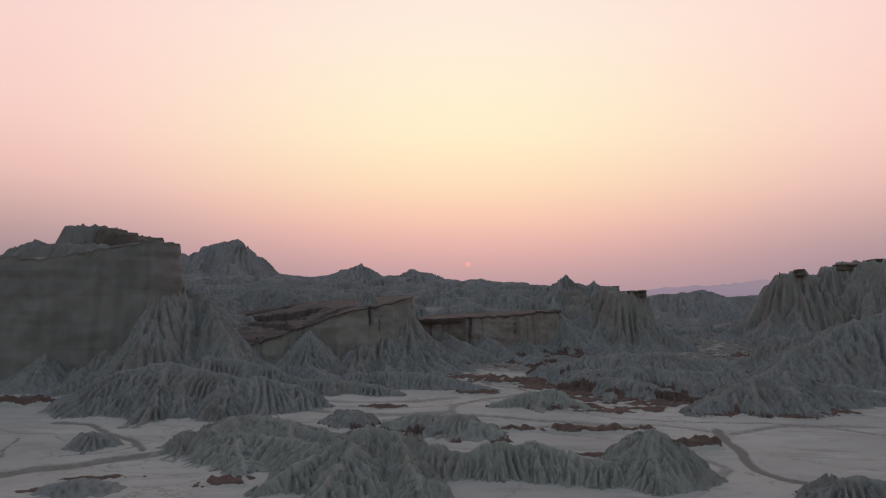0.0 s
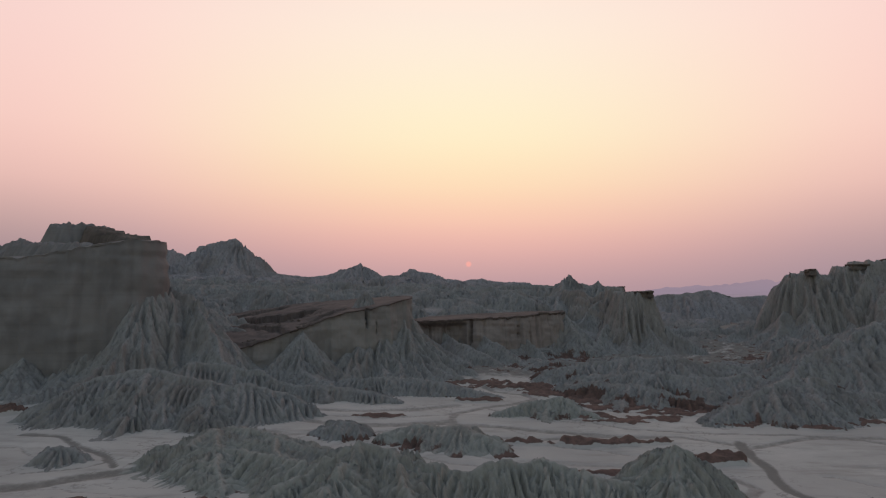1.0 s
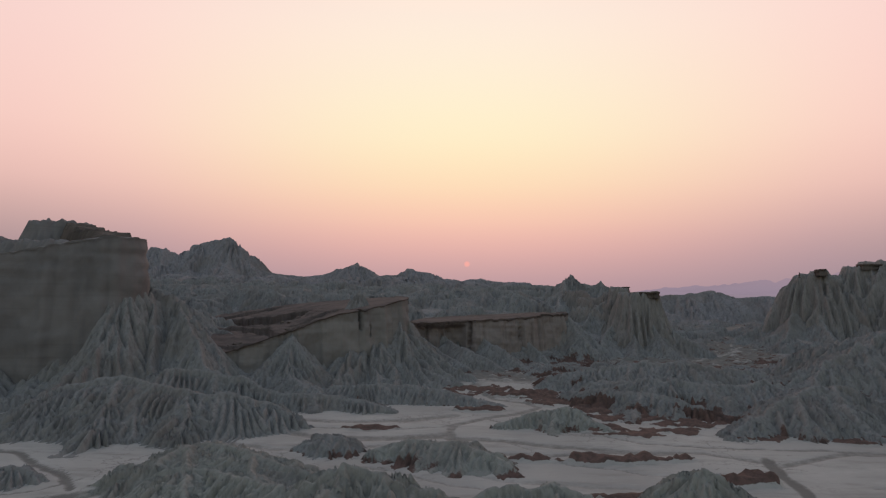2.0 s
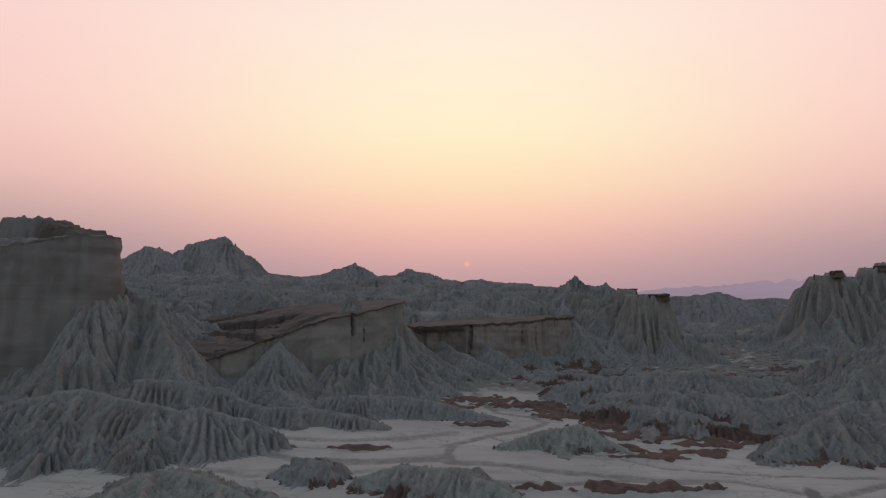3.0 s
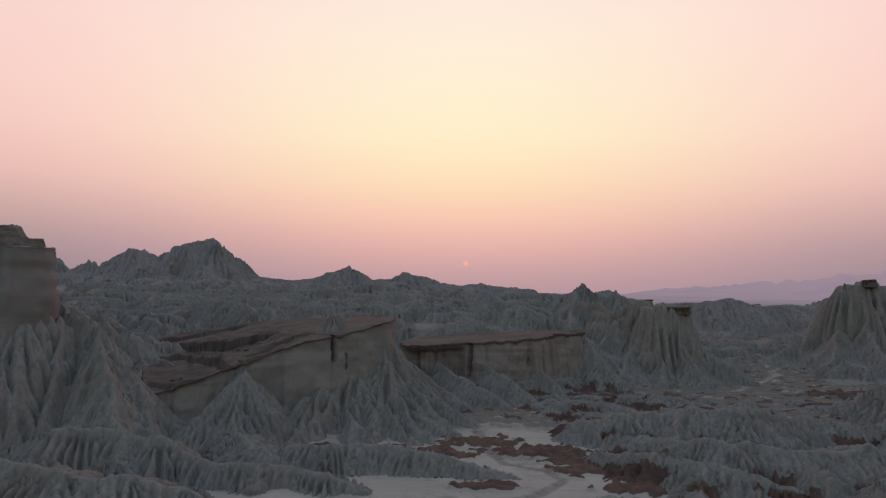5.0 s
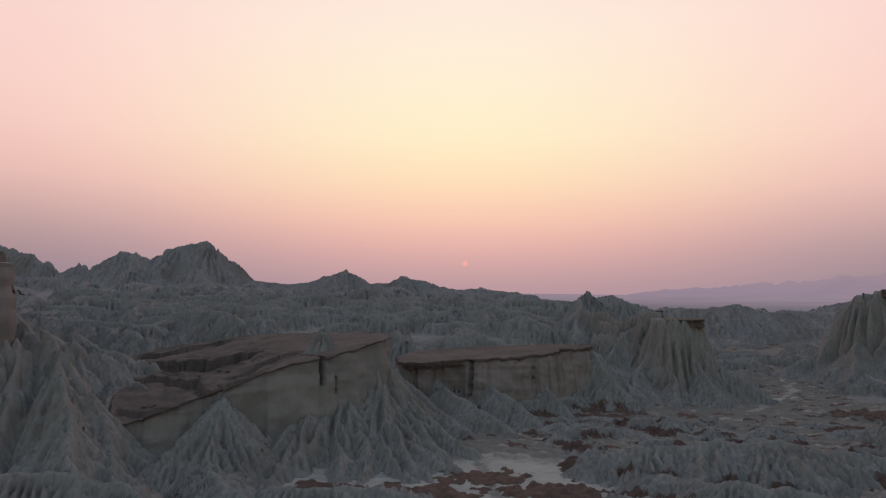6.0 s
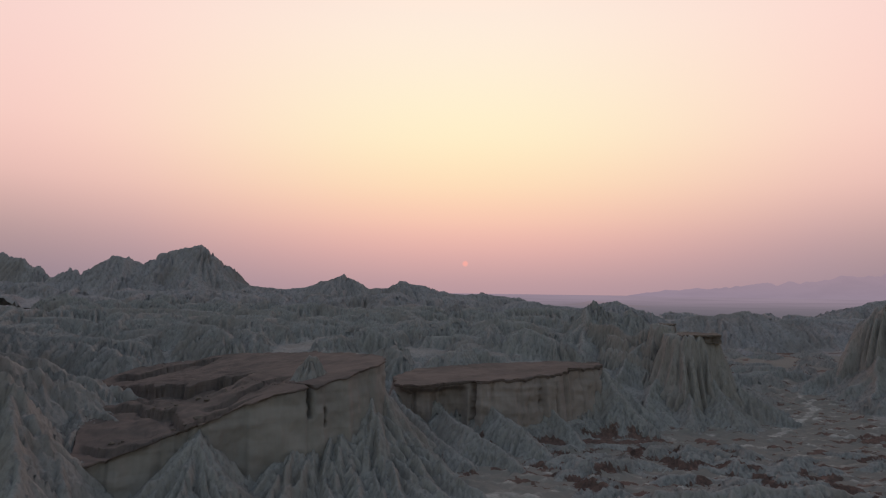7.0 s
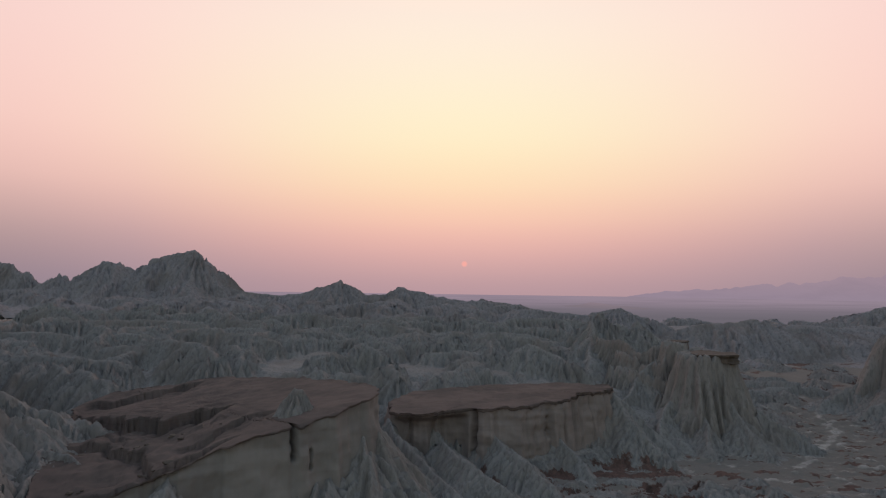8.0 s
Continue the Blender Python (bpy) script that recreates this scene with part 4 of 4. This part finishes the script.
        ([(90, 319), (94, 318), (97, 321), (96.5, 327), (92, 329), (89.5, 325)], 32.6, 31.0, (93, 323))):
    cap_slab(butte, "thin dark cap slab", outline_pts, tilted(z, 95, 305, 0.06, 0), base, c, step=0.35, cap=0.9, lip=0.15,
             recess=0.4, batter=0.1, flute=0.5, flute_size=2.4, beds=0.3, seed=245 + int(z), rough=0.6)

# the high mesa on the other side of the wadi
high_mesa = clay_hill("high_mesa", "high grey clay mesa with rounded fluted walls", "mesa", [
    ([(201, 343, 40), (207, 341, 42), (213, 342, 39.5)], 2.0, {"flat": 5, "slope": 2.6}),
    ([(214, 342, 38), (219, 342, 38)], 2.0, {"flat": 7, "slope": 1.9}),
    ([(228, 340, 44.5), (240, 338, 46)], 2.0, {"flat": 8, "slope": 1.9}),
    ([(252, 340, 47.5), (290, 344, 50), (340, 350, 52)], 2.0, {"flat": 14, "slope": 1.7}),
], 0.6, "", MAT_CLAY_WARM, slope=1.7, rib=3.0, depth=1.7, seed=251, power=0.8, lobes=0.35, jag=0.02, soil=0, pipes=0.8, erosion=0.5, wave=1.6, calm=1.2)
for outline_pts, z, base, c, size in (
        ([(203, 333.5), (207, 333), (208.5, 336), (207, 339.5), (203.5, 338.5)], 43.2, 41.2, (205.5, 336), 0.3),
        ([(193.5, 336.5), (195, 336.2), (195.6, 337.6), (194, 338)], 41.4, 40, (194.6, 337.2), 0.3),
        ([(225, 331), (235, 329.5), (237, 334), (234, 340), (226, 339)], 46.2, 44.4, (231, 335), 0.4),
        ([(243, 327), (262, 324), (290, 327), (300, 345), (250, 345)], 49.2, 47.4, (268, 336), 0.5)):
    cap_slab(high_mesa, "dark flat cap rock", outline_pts, level(z), base, c, step=size, cap=1.3, lip=0.15, recess=0.15, batter=0.25, flute=0.2, beds=0.3,
             seed=257 + int(z * 10), rough=0.5)

# ---- clay fans and buttresses against the cliffs ----
FANS = "clay fans against the cliffs"


def apron(label, wall, count, reach, foot, seed, res=0.4, rib=1.2, slope=1.15, soil=0.3):
    """A curtain of narrow clay ridges that hang from a cliff: wall is (x, y, top level, heading of the fall in degrees)."""
    rng = random.Random(seed)
    crests, w = [], np.array(wall, float)
    for n in range(count):
        at = np.clip((n + rng.uniform(-0.3, 0.3)) / (count - 1), 0, 1) * (len(w) - 1)
        x, y, top, head = [float(np.interp(at, np.arange(len(w)), w[:, k])) for k in range(4)]
        head = math.radians(head + rng.uniform(-9, 9))
        high, far, bend = (top - foot) * rng.choice((1.0, 0.92, 0.78, 0.6)), rng.uniform(*reach), rng.uniform(-0.2, 0.2)
        dx, dy = math.cos(head), math.sin(head)
        line = []
        for k, part_z in ((-0.04, 1.0), (0.12, rng.uniform(0.68, 0.8)), (0.34, rng.uniform(0.4, 0.5)), (0.65, rng.uniform(0.19, 0.27)), (1.0, 0.06)):
            line.append((x + far * k * (dx - bend * k * dy), y + far * k * (dy + bend * k * dx), foot + high * part_z))
        crests.append((line, foot, {"slope": slope * rng.uniform(0.8, 1.2)}))
    return clay_hill("clay_fan", label, "clay fan", crests, res, FANS, slope=slope, rib=rib, depth=0.75, seed=seed, power=1.15, soil=soil, spurs=0.4, erosion=0.75, wave=1.6, calm=1.5, pipes=0.35, lobes=0.35, jag=0.12)


apron("steep fluted clay fan against the mesa corner", [(-105, 182, 3, -97), (-99, 183, 8, -95), (-95.5, 183.5, 17, -91), (-93, 184.5, 26, -86), (-91, 187, 29, -78), (-89.5, 190, 32, -68), (-88.5, 193, 30, -58), (-89.5, 197, 32, -48), (-93, 202, 33, -40)], 14, (26, 36), -0.3, 401, 0.34, 1.8, slope=1.35)
clay_hill("clay_fan", "fluted clay spur between mesa and slab", "clay fan", [
    ([(-94, 203, 32), (-82, 199, 26.5), (-75, 192, 22), (-69, 185, 16.5), (-63, 177, 11), (-57, 170, 7)], 0.0, {"slope": 0.95}),
    ([(-80, 198, 26), (-73, 195.5, 20), (-67, 193, 14), (-62, 188, 9), (-57, 182, 5)], 0.0, {"slope": 1.0}),
    ([(-86, 195, 28), (-81, 186, 17), (-77, 178, 11), (-73, 171, 7)], 0.0, {"slope": 1.1}),
    ([(-100, 212, 33), (-92, 219, 26), (-84, 226, 21)], 6.0, {}),
], 0.45, FANS, slope=0.72, rib=1.5, depth=0.7, seed=419, power=1.65, soil=0.3, erosion=0.65, wave=1.8, calm=1.3, pipes=0.4)
clay_hill("clay_fan", "low clay heap at the cliff foot", "clay fan", [
    ([(-121, 180, 10), (-118, 173, 7), (-115, 166, 2.5)], 0.0, {}),
    ([(-108, 179, 6), (-105, 172, 4), (-103, 165, 1.5)], 0.0, {}),
    ([(-140, 180, 6), (-138, 172, 3)], 0.0, {}),
], 0.5, FANS, slope=0.65, rib=1.5, depth=0.7, seed=421, power=1.65, soil=0.3, erosion=0.65, wave=1.8, calm=1.3, pipes=0.4)
clay_hill("clay_fan", "pointed fluted clay spur below the slab", "clay fan", [
    ([(-46.5, 206, 15.4), (-46, 203, 14.4), (-45, 197, 10), (-43.5, 190, 5), (-42.5, 185, 2.5)], 0.5, {}),
    ([(-46, 202, 12), (-52, 196, 8), (-55, 190, 4.5)], 0.5, {}),
], 0.34, FANS, slope=0.85, rib=1.25, depth=0.8, seed=431, power=1.65, soil=0.3, erosion=0.65, wave=1.7, calm=1.3, pipes=0.5)
apron("broad fluted clay fan below the slab cliff", [(-36, 211, 8, -95), (-30, 214, 11, -92), (-25, 217, 15.5, -88), (-20, 220.5, 18, -80)], 6, (20, 31), 0.3, 433, 0.3, 1.5)
apron("fluted clay buttress at the slab end", [(-18, 222.5, 16, -76), (-14, 227, 20, -66), (-12, 231, 21, -55), (-11.5, 236, 19, -40)], 8, (24, 36), 0.3, 439, 0.32, 1.5, soil=0.5)
clay_hill("clay_mound", "grey fluted clay heap at the slab edge", "clay mound", [
    ([(-93, 246, 15), (-88, 238, 17.5), (-83, 228, 17.2), (-78, 218, 16), (-74, 208, 12)], 8.0, {}),
    ([(-83, 228, 17), (-77, 230, 16.2), (-72, 231, 15.4)], 8.0, {}),
    ([(-80, 222, 16.4), (-74, 221, 15.6), (-70, 219, 14.6)], 8.0, {}),
], 0.32, FANS, slope=0.8, rib=1.3, depth=0.75, seed=437, power=1.2, soil=0.2)
clay_hill("clay_fan", "low fluted clay apron below the long cliff", "clay fan", [
    ([(3, 259, 10), (10, 246, 7.5), (17, 238, 5), (22, 230, 2.5)], 0.8, {}),
    ([(17, 263, 10.5), (24, 250, 7), (30, 242, 3.5)], 0.8, {}),
    ([(22, 263, 4.2), (36, 267, 4.6), (47, 275, 4.4), (56, 283, 5)], 0.8, {"slope": 0.42, "soil": 1.0}),
    ([(37, 271, 9), (41, 262, 5), (43, 256, 2)], 0.8, {}),
    ([(57, 288, 20), (62, 279, 11), (67, 270, 4)], 0.8, {}),
    ([(58, 293, 20), (67, 288, 11), (74, 281, 4)], 0.8, {}),
    ([(-12, 262, 15), (-4, 250, 9), (4, 240, 5), (10, 232, 2.5)], 0.8, {}),
], 0.4, FANS, slope=0.9, rib=1.5, depth=0.8, seed=443, power=1.2, soil=0.75, erosion=0.35, wave=1.4, calm=1.0, pipes=0.8)
clay_hill("clay_fan", "flaring fluted clay foot of the butte", "clay fan", [
    ([(91, 298, 15), (88, 288, 8), (85, 278, 3)], 0.8, {}),
    ([(99, 296, 16), (100, 286, 8.5), (101, 276, 3)], 0.8, {}),
    ([(105, 301, 17), (113, 294, 9), (122, 286, 3)], 0.8, {}),
    ([(106, 314, 17), (116, 310, 9), (128, 305, 3)], 0.8, {}),
    ([(85, 304, 18), (78, 296, 10), (72, 286, 3)], 0.8, {}),
    ([(86, 322, 26), (76, 318, 20), (68, 308, 12), (62, 298, 6)], 0.8, {}),
], 0.5, FANS, slope=0.85, rib=1.6, depth=0.8, seed=449, power=1.65, soil=0.4, erosion=0.3, wave=1.6, calm=1.0, pipes=0.9)
clay_hill("clay_fan", "fluted clay foot of the high mesa", "clay fan", [
    ([(190, 336, 20), (180, 325, 11), (170, 312, 4)], 1.0, {}),
    ([(200, 331, 19), (196, 316, 11), (190, 300, 4)], 1.0, {}),
    ([(216, 330, 22), (214, 312, 12), (210, 294, 5)], 1.0, {}),
    ([(236, 325, 24), (234, 304, 14), (228, 284, 5)], 1.0, {}),
    ([(262, 323, 25), (258, 300, 15), (250, 276, 6)], 1.0, {}),
    ([(192, 350, 20), (178, 352, 11), (164, 350, 5)], 3.0, {}),
], 0.7, FANS, slope=0.75, rib=2.2, depth=0.8, seed=457, power=1.65, soil=0.2, erosion=0.35, wave=1.4, calm=1.0, pipes=0.8)
clay_hill("clay_ridge", "knife-edged clay ridge joining the mesa", "clay ridge", [
    ([(-114, 224, 31), (-102, 228, 28), (-94, 230, 26), (-87, 234, 22), (-80, 237, 18.5)], 12.0, {}),
], 0.4, FANS, slope=0.85, rib=1.9, depth=0.75, seed=461, soil=0.2)


# ---- the badlands behind, up to the skyline ----
def upland(x, y):
    """The general level of the badlands by plan."""
    left = 20 + 14 * smooth(300, 600, y) + 4 * smooth(-60, -250, x)
    right = 3.5 + 16 * smooth(420, 640, y)
    z = left + (right - left) * smooth(20, 150 - 0.12 * (y - 300), x)
    bed = line_distance(np.asarray(x, float), np.asarray(y, float), [(96, 250), (150, 322), (178, 371), (212, 440), (260, 520)])
    z = z - 9 * smooth(24, 9, bed)
    return z * smooth(262, 330, y + 0.18 * np.clip(-x - 30, 0, 200)) - 6 * smooth(0.3, 0, smooth(262, 330, y))


def badlands(name, label, x0, y0, x1, y1, res, count, seed, high, rib):
    rng = random.Random(seed)
    f = Field(x0, y0, x1, y1, res)
    f.H = upland(f.X, f.Y) + 1.5 * fbm(f.X / 30, f.Y / 30, seed, 4) - 1.0
    f.soil = smooth(0.1, 0.5, fbm(f.X / 24, f.Y / 10, seed + 1, 4)) * 0.6
    for n in range(count):
        x, y = rng.uniform(x0 + 5, x1 - 5), rng.uniform(y0 + 5, y1 - 5)
        base = float(upland(np.array(x), np.array(y)))
        if base < 2 or (y < 345 and 35 < x < 150):
            continue
        h = high * rng.uniform(0.4, 1.0) * (0.55 if x > 110 else 1.0)
        a, size = rng.uniform(-0.9, 0.9) + (math.pi / 2 if rng.random() < 0.45 else 0), rng.uniform(16, 48)
        bend, pts = rng.uniform(-0.5, 0.5), []
        for k in range(4):
            t = k / 3
            pts.append((x + math.cos(a + bend * t) * size * t, y + math.sin(a + bend * t) * size * t, base + h * (0.75 + 0.5 * math.sin(math.pi * t) * rng.uniform(0.5, 1)) * (1 - 0.35 * t)))
        f.raise_crest(pts, lambda p, q: upland(p, q) - 1.0, rng.uniform(0.75, 1.15), rib * rng.uniform(0.85, 1.2), 0.85, seed + 7 * n, soil=0.4)
    return f


f = badlands("badlands", "", -250, 262, 215, 470, 0.75, 210, 501, 11.0, 2.7)
f.raise_crest([(62, 352, 26), (72, 372, 32), (77, 388, 37), (81.5, 390, 42), (84, 390.5, 38.5), (88, 391, 36), (97, 392, 34), (102, 390, 37), (106, 392, 33), (112, 400, 28)], lambda p, q: upland(p, q), 1.0, 2.6, 0.7, 511, jag=0.08)
f.raise_crest([(36, 456, 31), (46, 453, 34.5), (60, 452, 35), (72, 450, 35), (84, 448, 34), (96, 440, 33)], lambda p, q: upland(p, q), 0.7, 3.0, 0.7, 515, jag=0.03)
f.raise_crest([(60, 330, 18), (66, 345, 24), (72, 372, 31)], lambda p, q: upland(p, q), 0.9, 2.6, 0.7, 513)
f.raise_crest([(-151, 405, 24), (-150, 408, 31), (-148, 410, 27), (-140, 414, 25)], lambda p, q: upland(p, q), 1.8, 2.0, 0.6, 517)
f.erode(10.0, 0.36, 3, seed=503, calm=0.6, terrace=2.6)
f.build("badlands", "crumpled blue-grey clay badlands behind the slabs", "badlands", MAT_CLAY, kind="stuff", sink=0.2)

f = badlands("badlands", "", -470, 455, 420, 760, 1.3, 230, 531, 12.0, 4.2)
SKY = lambda p, q: upland(p, q)  # noqa: E731
f.raise_crest([(-190, 640, 49), (-165, 644, 46), (-146, 645, 45), (-128, 645, 47), (-115, 645, 50.5), (-104, 645, 51), (-97, 645, 54), (-94.5, 645, 56), (-93, 645, 60), (-90.5, 645, 56.5), (-84, 645, 53), (-65, 645, 47),
               (-48, 645, 47.5), (-38, 645, 49.5), (-33, 645, 54), (-29, 645, 54), (-24, 645, 51), (-12, 645, 49), (-4, 645, 43.5), (6, 645, 37), (22, 645, 35.5), (32, 645, 40), (41, 647, 45), (48, 647, 42.5),
               (60, 645, 41), (72, 645, 40), (84, 645, 36), (110, 640, 33), (150, 620, 31)], SKY, 0.6, 4.5, 0.6, 541, jag=0.05)
f.raise_crest([(-440, 650, 80), (-418, 645, 76), (-405, 642, 73), (-391, 640, 68), (-377, 634, 63), (-371, 632, 60), (-366, 630, 47)], SKY, 1.1, 5, 0.6, 543, jag=0.2)
f.raise_crest([(-345, 620, 46), (-338, 620, 63), (-332, 620, 60), (-325, 620, 49), (-318, 622, 60), (-314, 622, 64.5), (-308, 624, 70), (-302, 626, 74.5), (-294, 627, 74), (-284, 630, 69.5),
               (-275, 634, 64), (-270, 635, 70), (-265, 637, 75), (-258, 640, 76.5), (-252, 641, 79), (-244, 643, 82.5), (-237, 644, 85), (-227, 645, 82.5), (-221, 645, 77), (-212, 645, 70), (-200, 643, 56), (-190, 641, 50)], SKY, 1.05, 5, 0.6, 547, jag=0.13)
f.raise_crest([(-236, 644, 84), (-226, 622, 62), (-214, 600, 46)], SKY, 0.7, 4.5, 0.6, 549)
f.raise_crest([(-288, 628, 73), (-282, 606, 56), (-276, 588, 44)], SKY, 0.7, 4.5, 0.6, 551)
f.raise_crest([(132, 596, 33), (145, 594, 36), (152.8, 593, 40), (160, 593, 37), (176, 588, 31)], SKY, 0.6, 4, 0.6, 553, jag=0.04)
f.raise_crest([(186, 545, 25), (200, 542, 28.5), (217, 540, 30), (239.6, 538, 32.4), (252, 538, 29.5), (264, 540, 27), (290, 540, 28), (320, 545, 27), (360, 552, 28)], SKY, 0.45, 4, 0.6, 557, jag=0.05)
f.erode(15.0, 0.3, 3, seed=533, calm=0.6)
f.build("badlands", "jagged hazy grey clay ridge along the skyline", "badlands", MAT_CLAY_HAZE, kind="stuff", sink=0.2)


PALE_BED = [(104, 268), (128, 292), (150, 318), (160, 345), (178, 368), (176, 385), (196, 415), (230, 470), (260, 520)]


def hummocks(label, area, count, res, height, size, rib, seed, material, soil):
    """Low gullied clay hummocks on the wadi floor, clear of the pale bed."""
    rng = random.Random(seed)
    x0, y0, x1, y1 = area
    f = Field(x0 - 10, y0 - 8, x1 + 10, y1 + 8, res)
    for n in range(count):
        x, y = rng.uniform(x0, x1), rng.uniform(y0, y1)
        if float(line_distance(np.array([x]), np.array([y]), PALE_BED)[0]) < 9:
            continue
        base = float(ground_height(np.array(x), np.array(y)))
        a, far, h = rng.uniform(-0.5, 0.5), rng.uniform(*size), rng.uniform(*height)
        pts = [(x + math.cos(a) * far * (t - 0.5), y + math.sin(a) * far * (t - 0.5) + rng.uniform(-2, 2), base + h * z) for t, z in ((0, 0.35), (0.35, 1.0), (0.65, 0.8), (1, 0.3))]
        f.raise_crest(pts, lambda p, q: ground_height(p, q) - 0.2, rng.uniform(0.45, 0.8), rib * rng.uniform(0.85, 1.2), 0.7, seed + 2 + n, jag=0.15, soil=soil)
    f.erode(rib * 2.2, 0.4, 2, seed=seed + 4)
    f.low = 0.8
    f.build("clay_hummocks", label, "hummocks", material, kind="stuff", sink=0.2)


hummocks("low gullied clay hummocks along the upper wadi", (108, 304, 250, 490), 170, 0.7, (1.8, 6.0), (6, 18), 1.5, 571, MAT_CLAY_WARM, 0.6)
hummocks("low crumpled clay hummocks with red soil on the wadi floor", (30, 208, 128, 256), 70, 0.42, (1.0, 3.6), (6, 20), 1.1, 581, MAT_CLAY, 1.0)

# ---- far distance: plain and mountains at the horizon, haze painted as glow ----
def far_plain():
    X, Y = np.meshgrid(np.linspace(-4500, 4500, 60), np.linspace(1100, 4880, 30))
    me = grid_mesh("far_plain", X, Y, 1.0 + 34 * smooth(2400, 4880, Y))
    m = haze_glow_material("plain_haze_glow", lin(103, 98, 107), lin(147, 131, 145), 900, 4000, 1)
    tagged(mesh_object("far_plain", me, m), "plain fading to the horizon in painted mauve haze glow", "backdrop", kind="structure")


def far_range(name, label, y, profile, colour_low, colour_high, seed, amp):
    """A mountain range at the horizon: crest heights by x, a front that slopes to the plain."""
    xs = np.arange(profile[0][0], profile[-1][0], 12.0)
    crest = np.interp(xs, [p[0] for p in profile], [p[1] for p in profile])
    crest = np.maximum(crest * (1 + amp * fbm(xs / 160, 0.5, seed, 5)), 0.5)
    v = np.linspace(0, 1, 10)[:, None]
    X = np.repeat(xs[None], 10, 0)
    Y = y - 500 * (1 - v) + 25 * perlin(X / 90, v * 3, seed + 3)
    Z = crest[None] * v**1.3
    m = haze_glow_material(name, colour_low, colour_high, 0, max(p[1] for p in profile))
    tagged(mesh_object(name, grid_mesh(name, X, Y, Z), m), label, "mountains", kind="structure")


far_plain()
far_range("far_mountains", "faint mountains, dust haze painted as mauve glow", 4700, [(1250, 2), (1500, 40), (1800, 78), (2050, 92), (2350, 118), (2600, 150), (2850, 160), (3100, 190), (3500, 240), (4300, 200)],
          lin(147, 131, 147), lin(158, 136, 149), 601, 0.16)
far_range("far_hills", "small hill on the plain, haze painted as glow", 2500, [(500, 1), (580, 6), (625, 16), (660, 13), (720, 5), (800, 1)], lin(122, 111, 120), lin(136, 120, 130), 611, 0.3)
f = Field(380, 670, 640, 790, 2.0)
f.raise_crest([(430, 722, 25), (455, 722, 35), (478, 722, 41), (510, 724, 45), (560, 730, 52), (610, 735, 55)], 2.0, 0.45, 5, 0.5, 621)
f.erode(14.0, seed=623)
f.build("far_ridge", "hazy grey clay ridge far across the wadi", "ridge", MAT_CLAY_HAZE)


# ---- loose rocks ----
def boulder_mesh(seed):
    bm = bmesh.new()
    bmesh.ops.create_icosphere(bm, subdivisions=2, radius=1.0)
    rng = random.Random(seed)
    stretch = (rng.uniform(0.8, 1.3), rng.uniform(0.7, 1.1), rng.uniform(0.45, 0.7))
    for v in bm.verts:
        n = noise.noise(v.co * 1.3 + Vector((seed * 3.1, 0, 0))) * 0.45 + noise.noise(v.co * 3.1 + Vector((0, seed * 2.3, 0))) * 0.16
        v.co = Vector([a * b for a, b in zip(v.co * (1 + n), stretch)])
        v.co.z = max(v.co.z, -0.3)
    me = bpy.data.meshes.new("boulder")
    bm.to_mesh(me)
    bm.free()
    me.materials.append(MAT_CAP)
    return me


ROCKS = [boulder_mesh(n) for n in range(6)]


def slab_top(x, y):
    return float(slab_plane(np.array(x), np.array(y)) + slab_ledges(np.array(x), np.array(y)))


def scatter(count, seed, area, level_of, label, group, small=0.25, large=0.9):
    rng = random.Random(seed)
    x0, y0, x1, y1 = area
    for _ in range(count):
        t = rng.random()
        x, y = x0 + (x1 - x0) * t + rng.gauss(0, 1.2), y0 + (y1 - y0) * t + rng.gauss(0, 1.2)
        size = small + (large - small) * rng.random() ** 2.2
        ob = tagged(new("boulder", rng.choice(ROCKS)), label, "rock", group)
        ob.matrix_basis = pose(x, y, level_of(x, y) + 0.12 * size, 0, 0, rng.uniform(0, 360)) @ Matrix.Diagonal((size, size, size, 1))


def flat_level(x, y):
    return float(ground_height(np.array(x), np.array(y)))


scatter(16, 701, (-62, 93, -52, 99), flat_level, "small dark crusted rock on pale sand", "rocks on the flat", 0.2, 0.6)
scatter(10, 703, (-38, 93, -33, 98), flat_level, "small brown rock beside the clay ridge", "rocks on the flat", 0.2, 0.6)
scatter(8, 705, (56, 94, 62, 93), flat_level, "small dark rock on pale sand", "rocks on the flat", 0.15, 0.4)
scatter(18, 707, (-80, 222, -46, 228), slab_top, "broken block lying on the red slab", "blocks on the slab", 0.3, 1.3)
scatter(14, 709, (-72, 206, -50, 214), slab_top, "broken block lying on the red slab", "blocks on the slab", 0.3, 1.1)
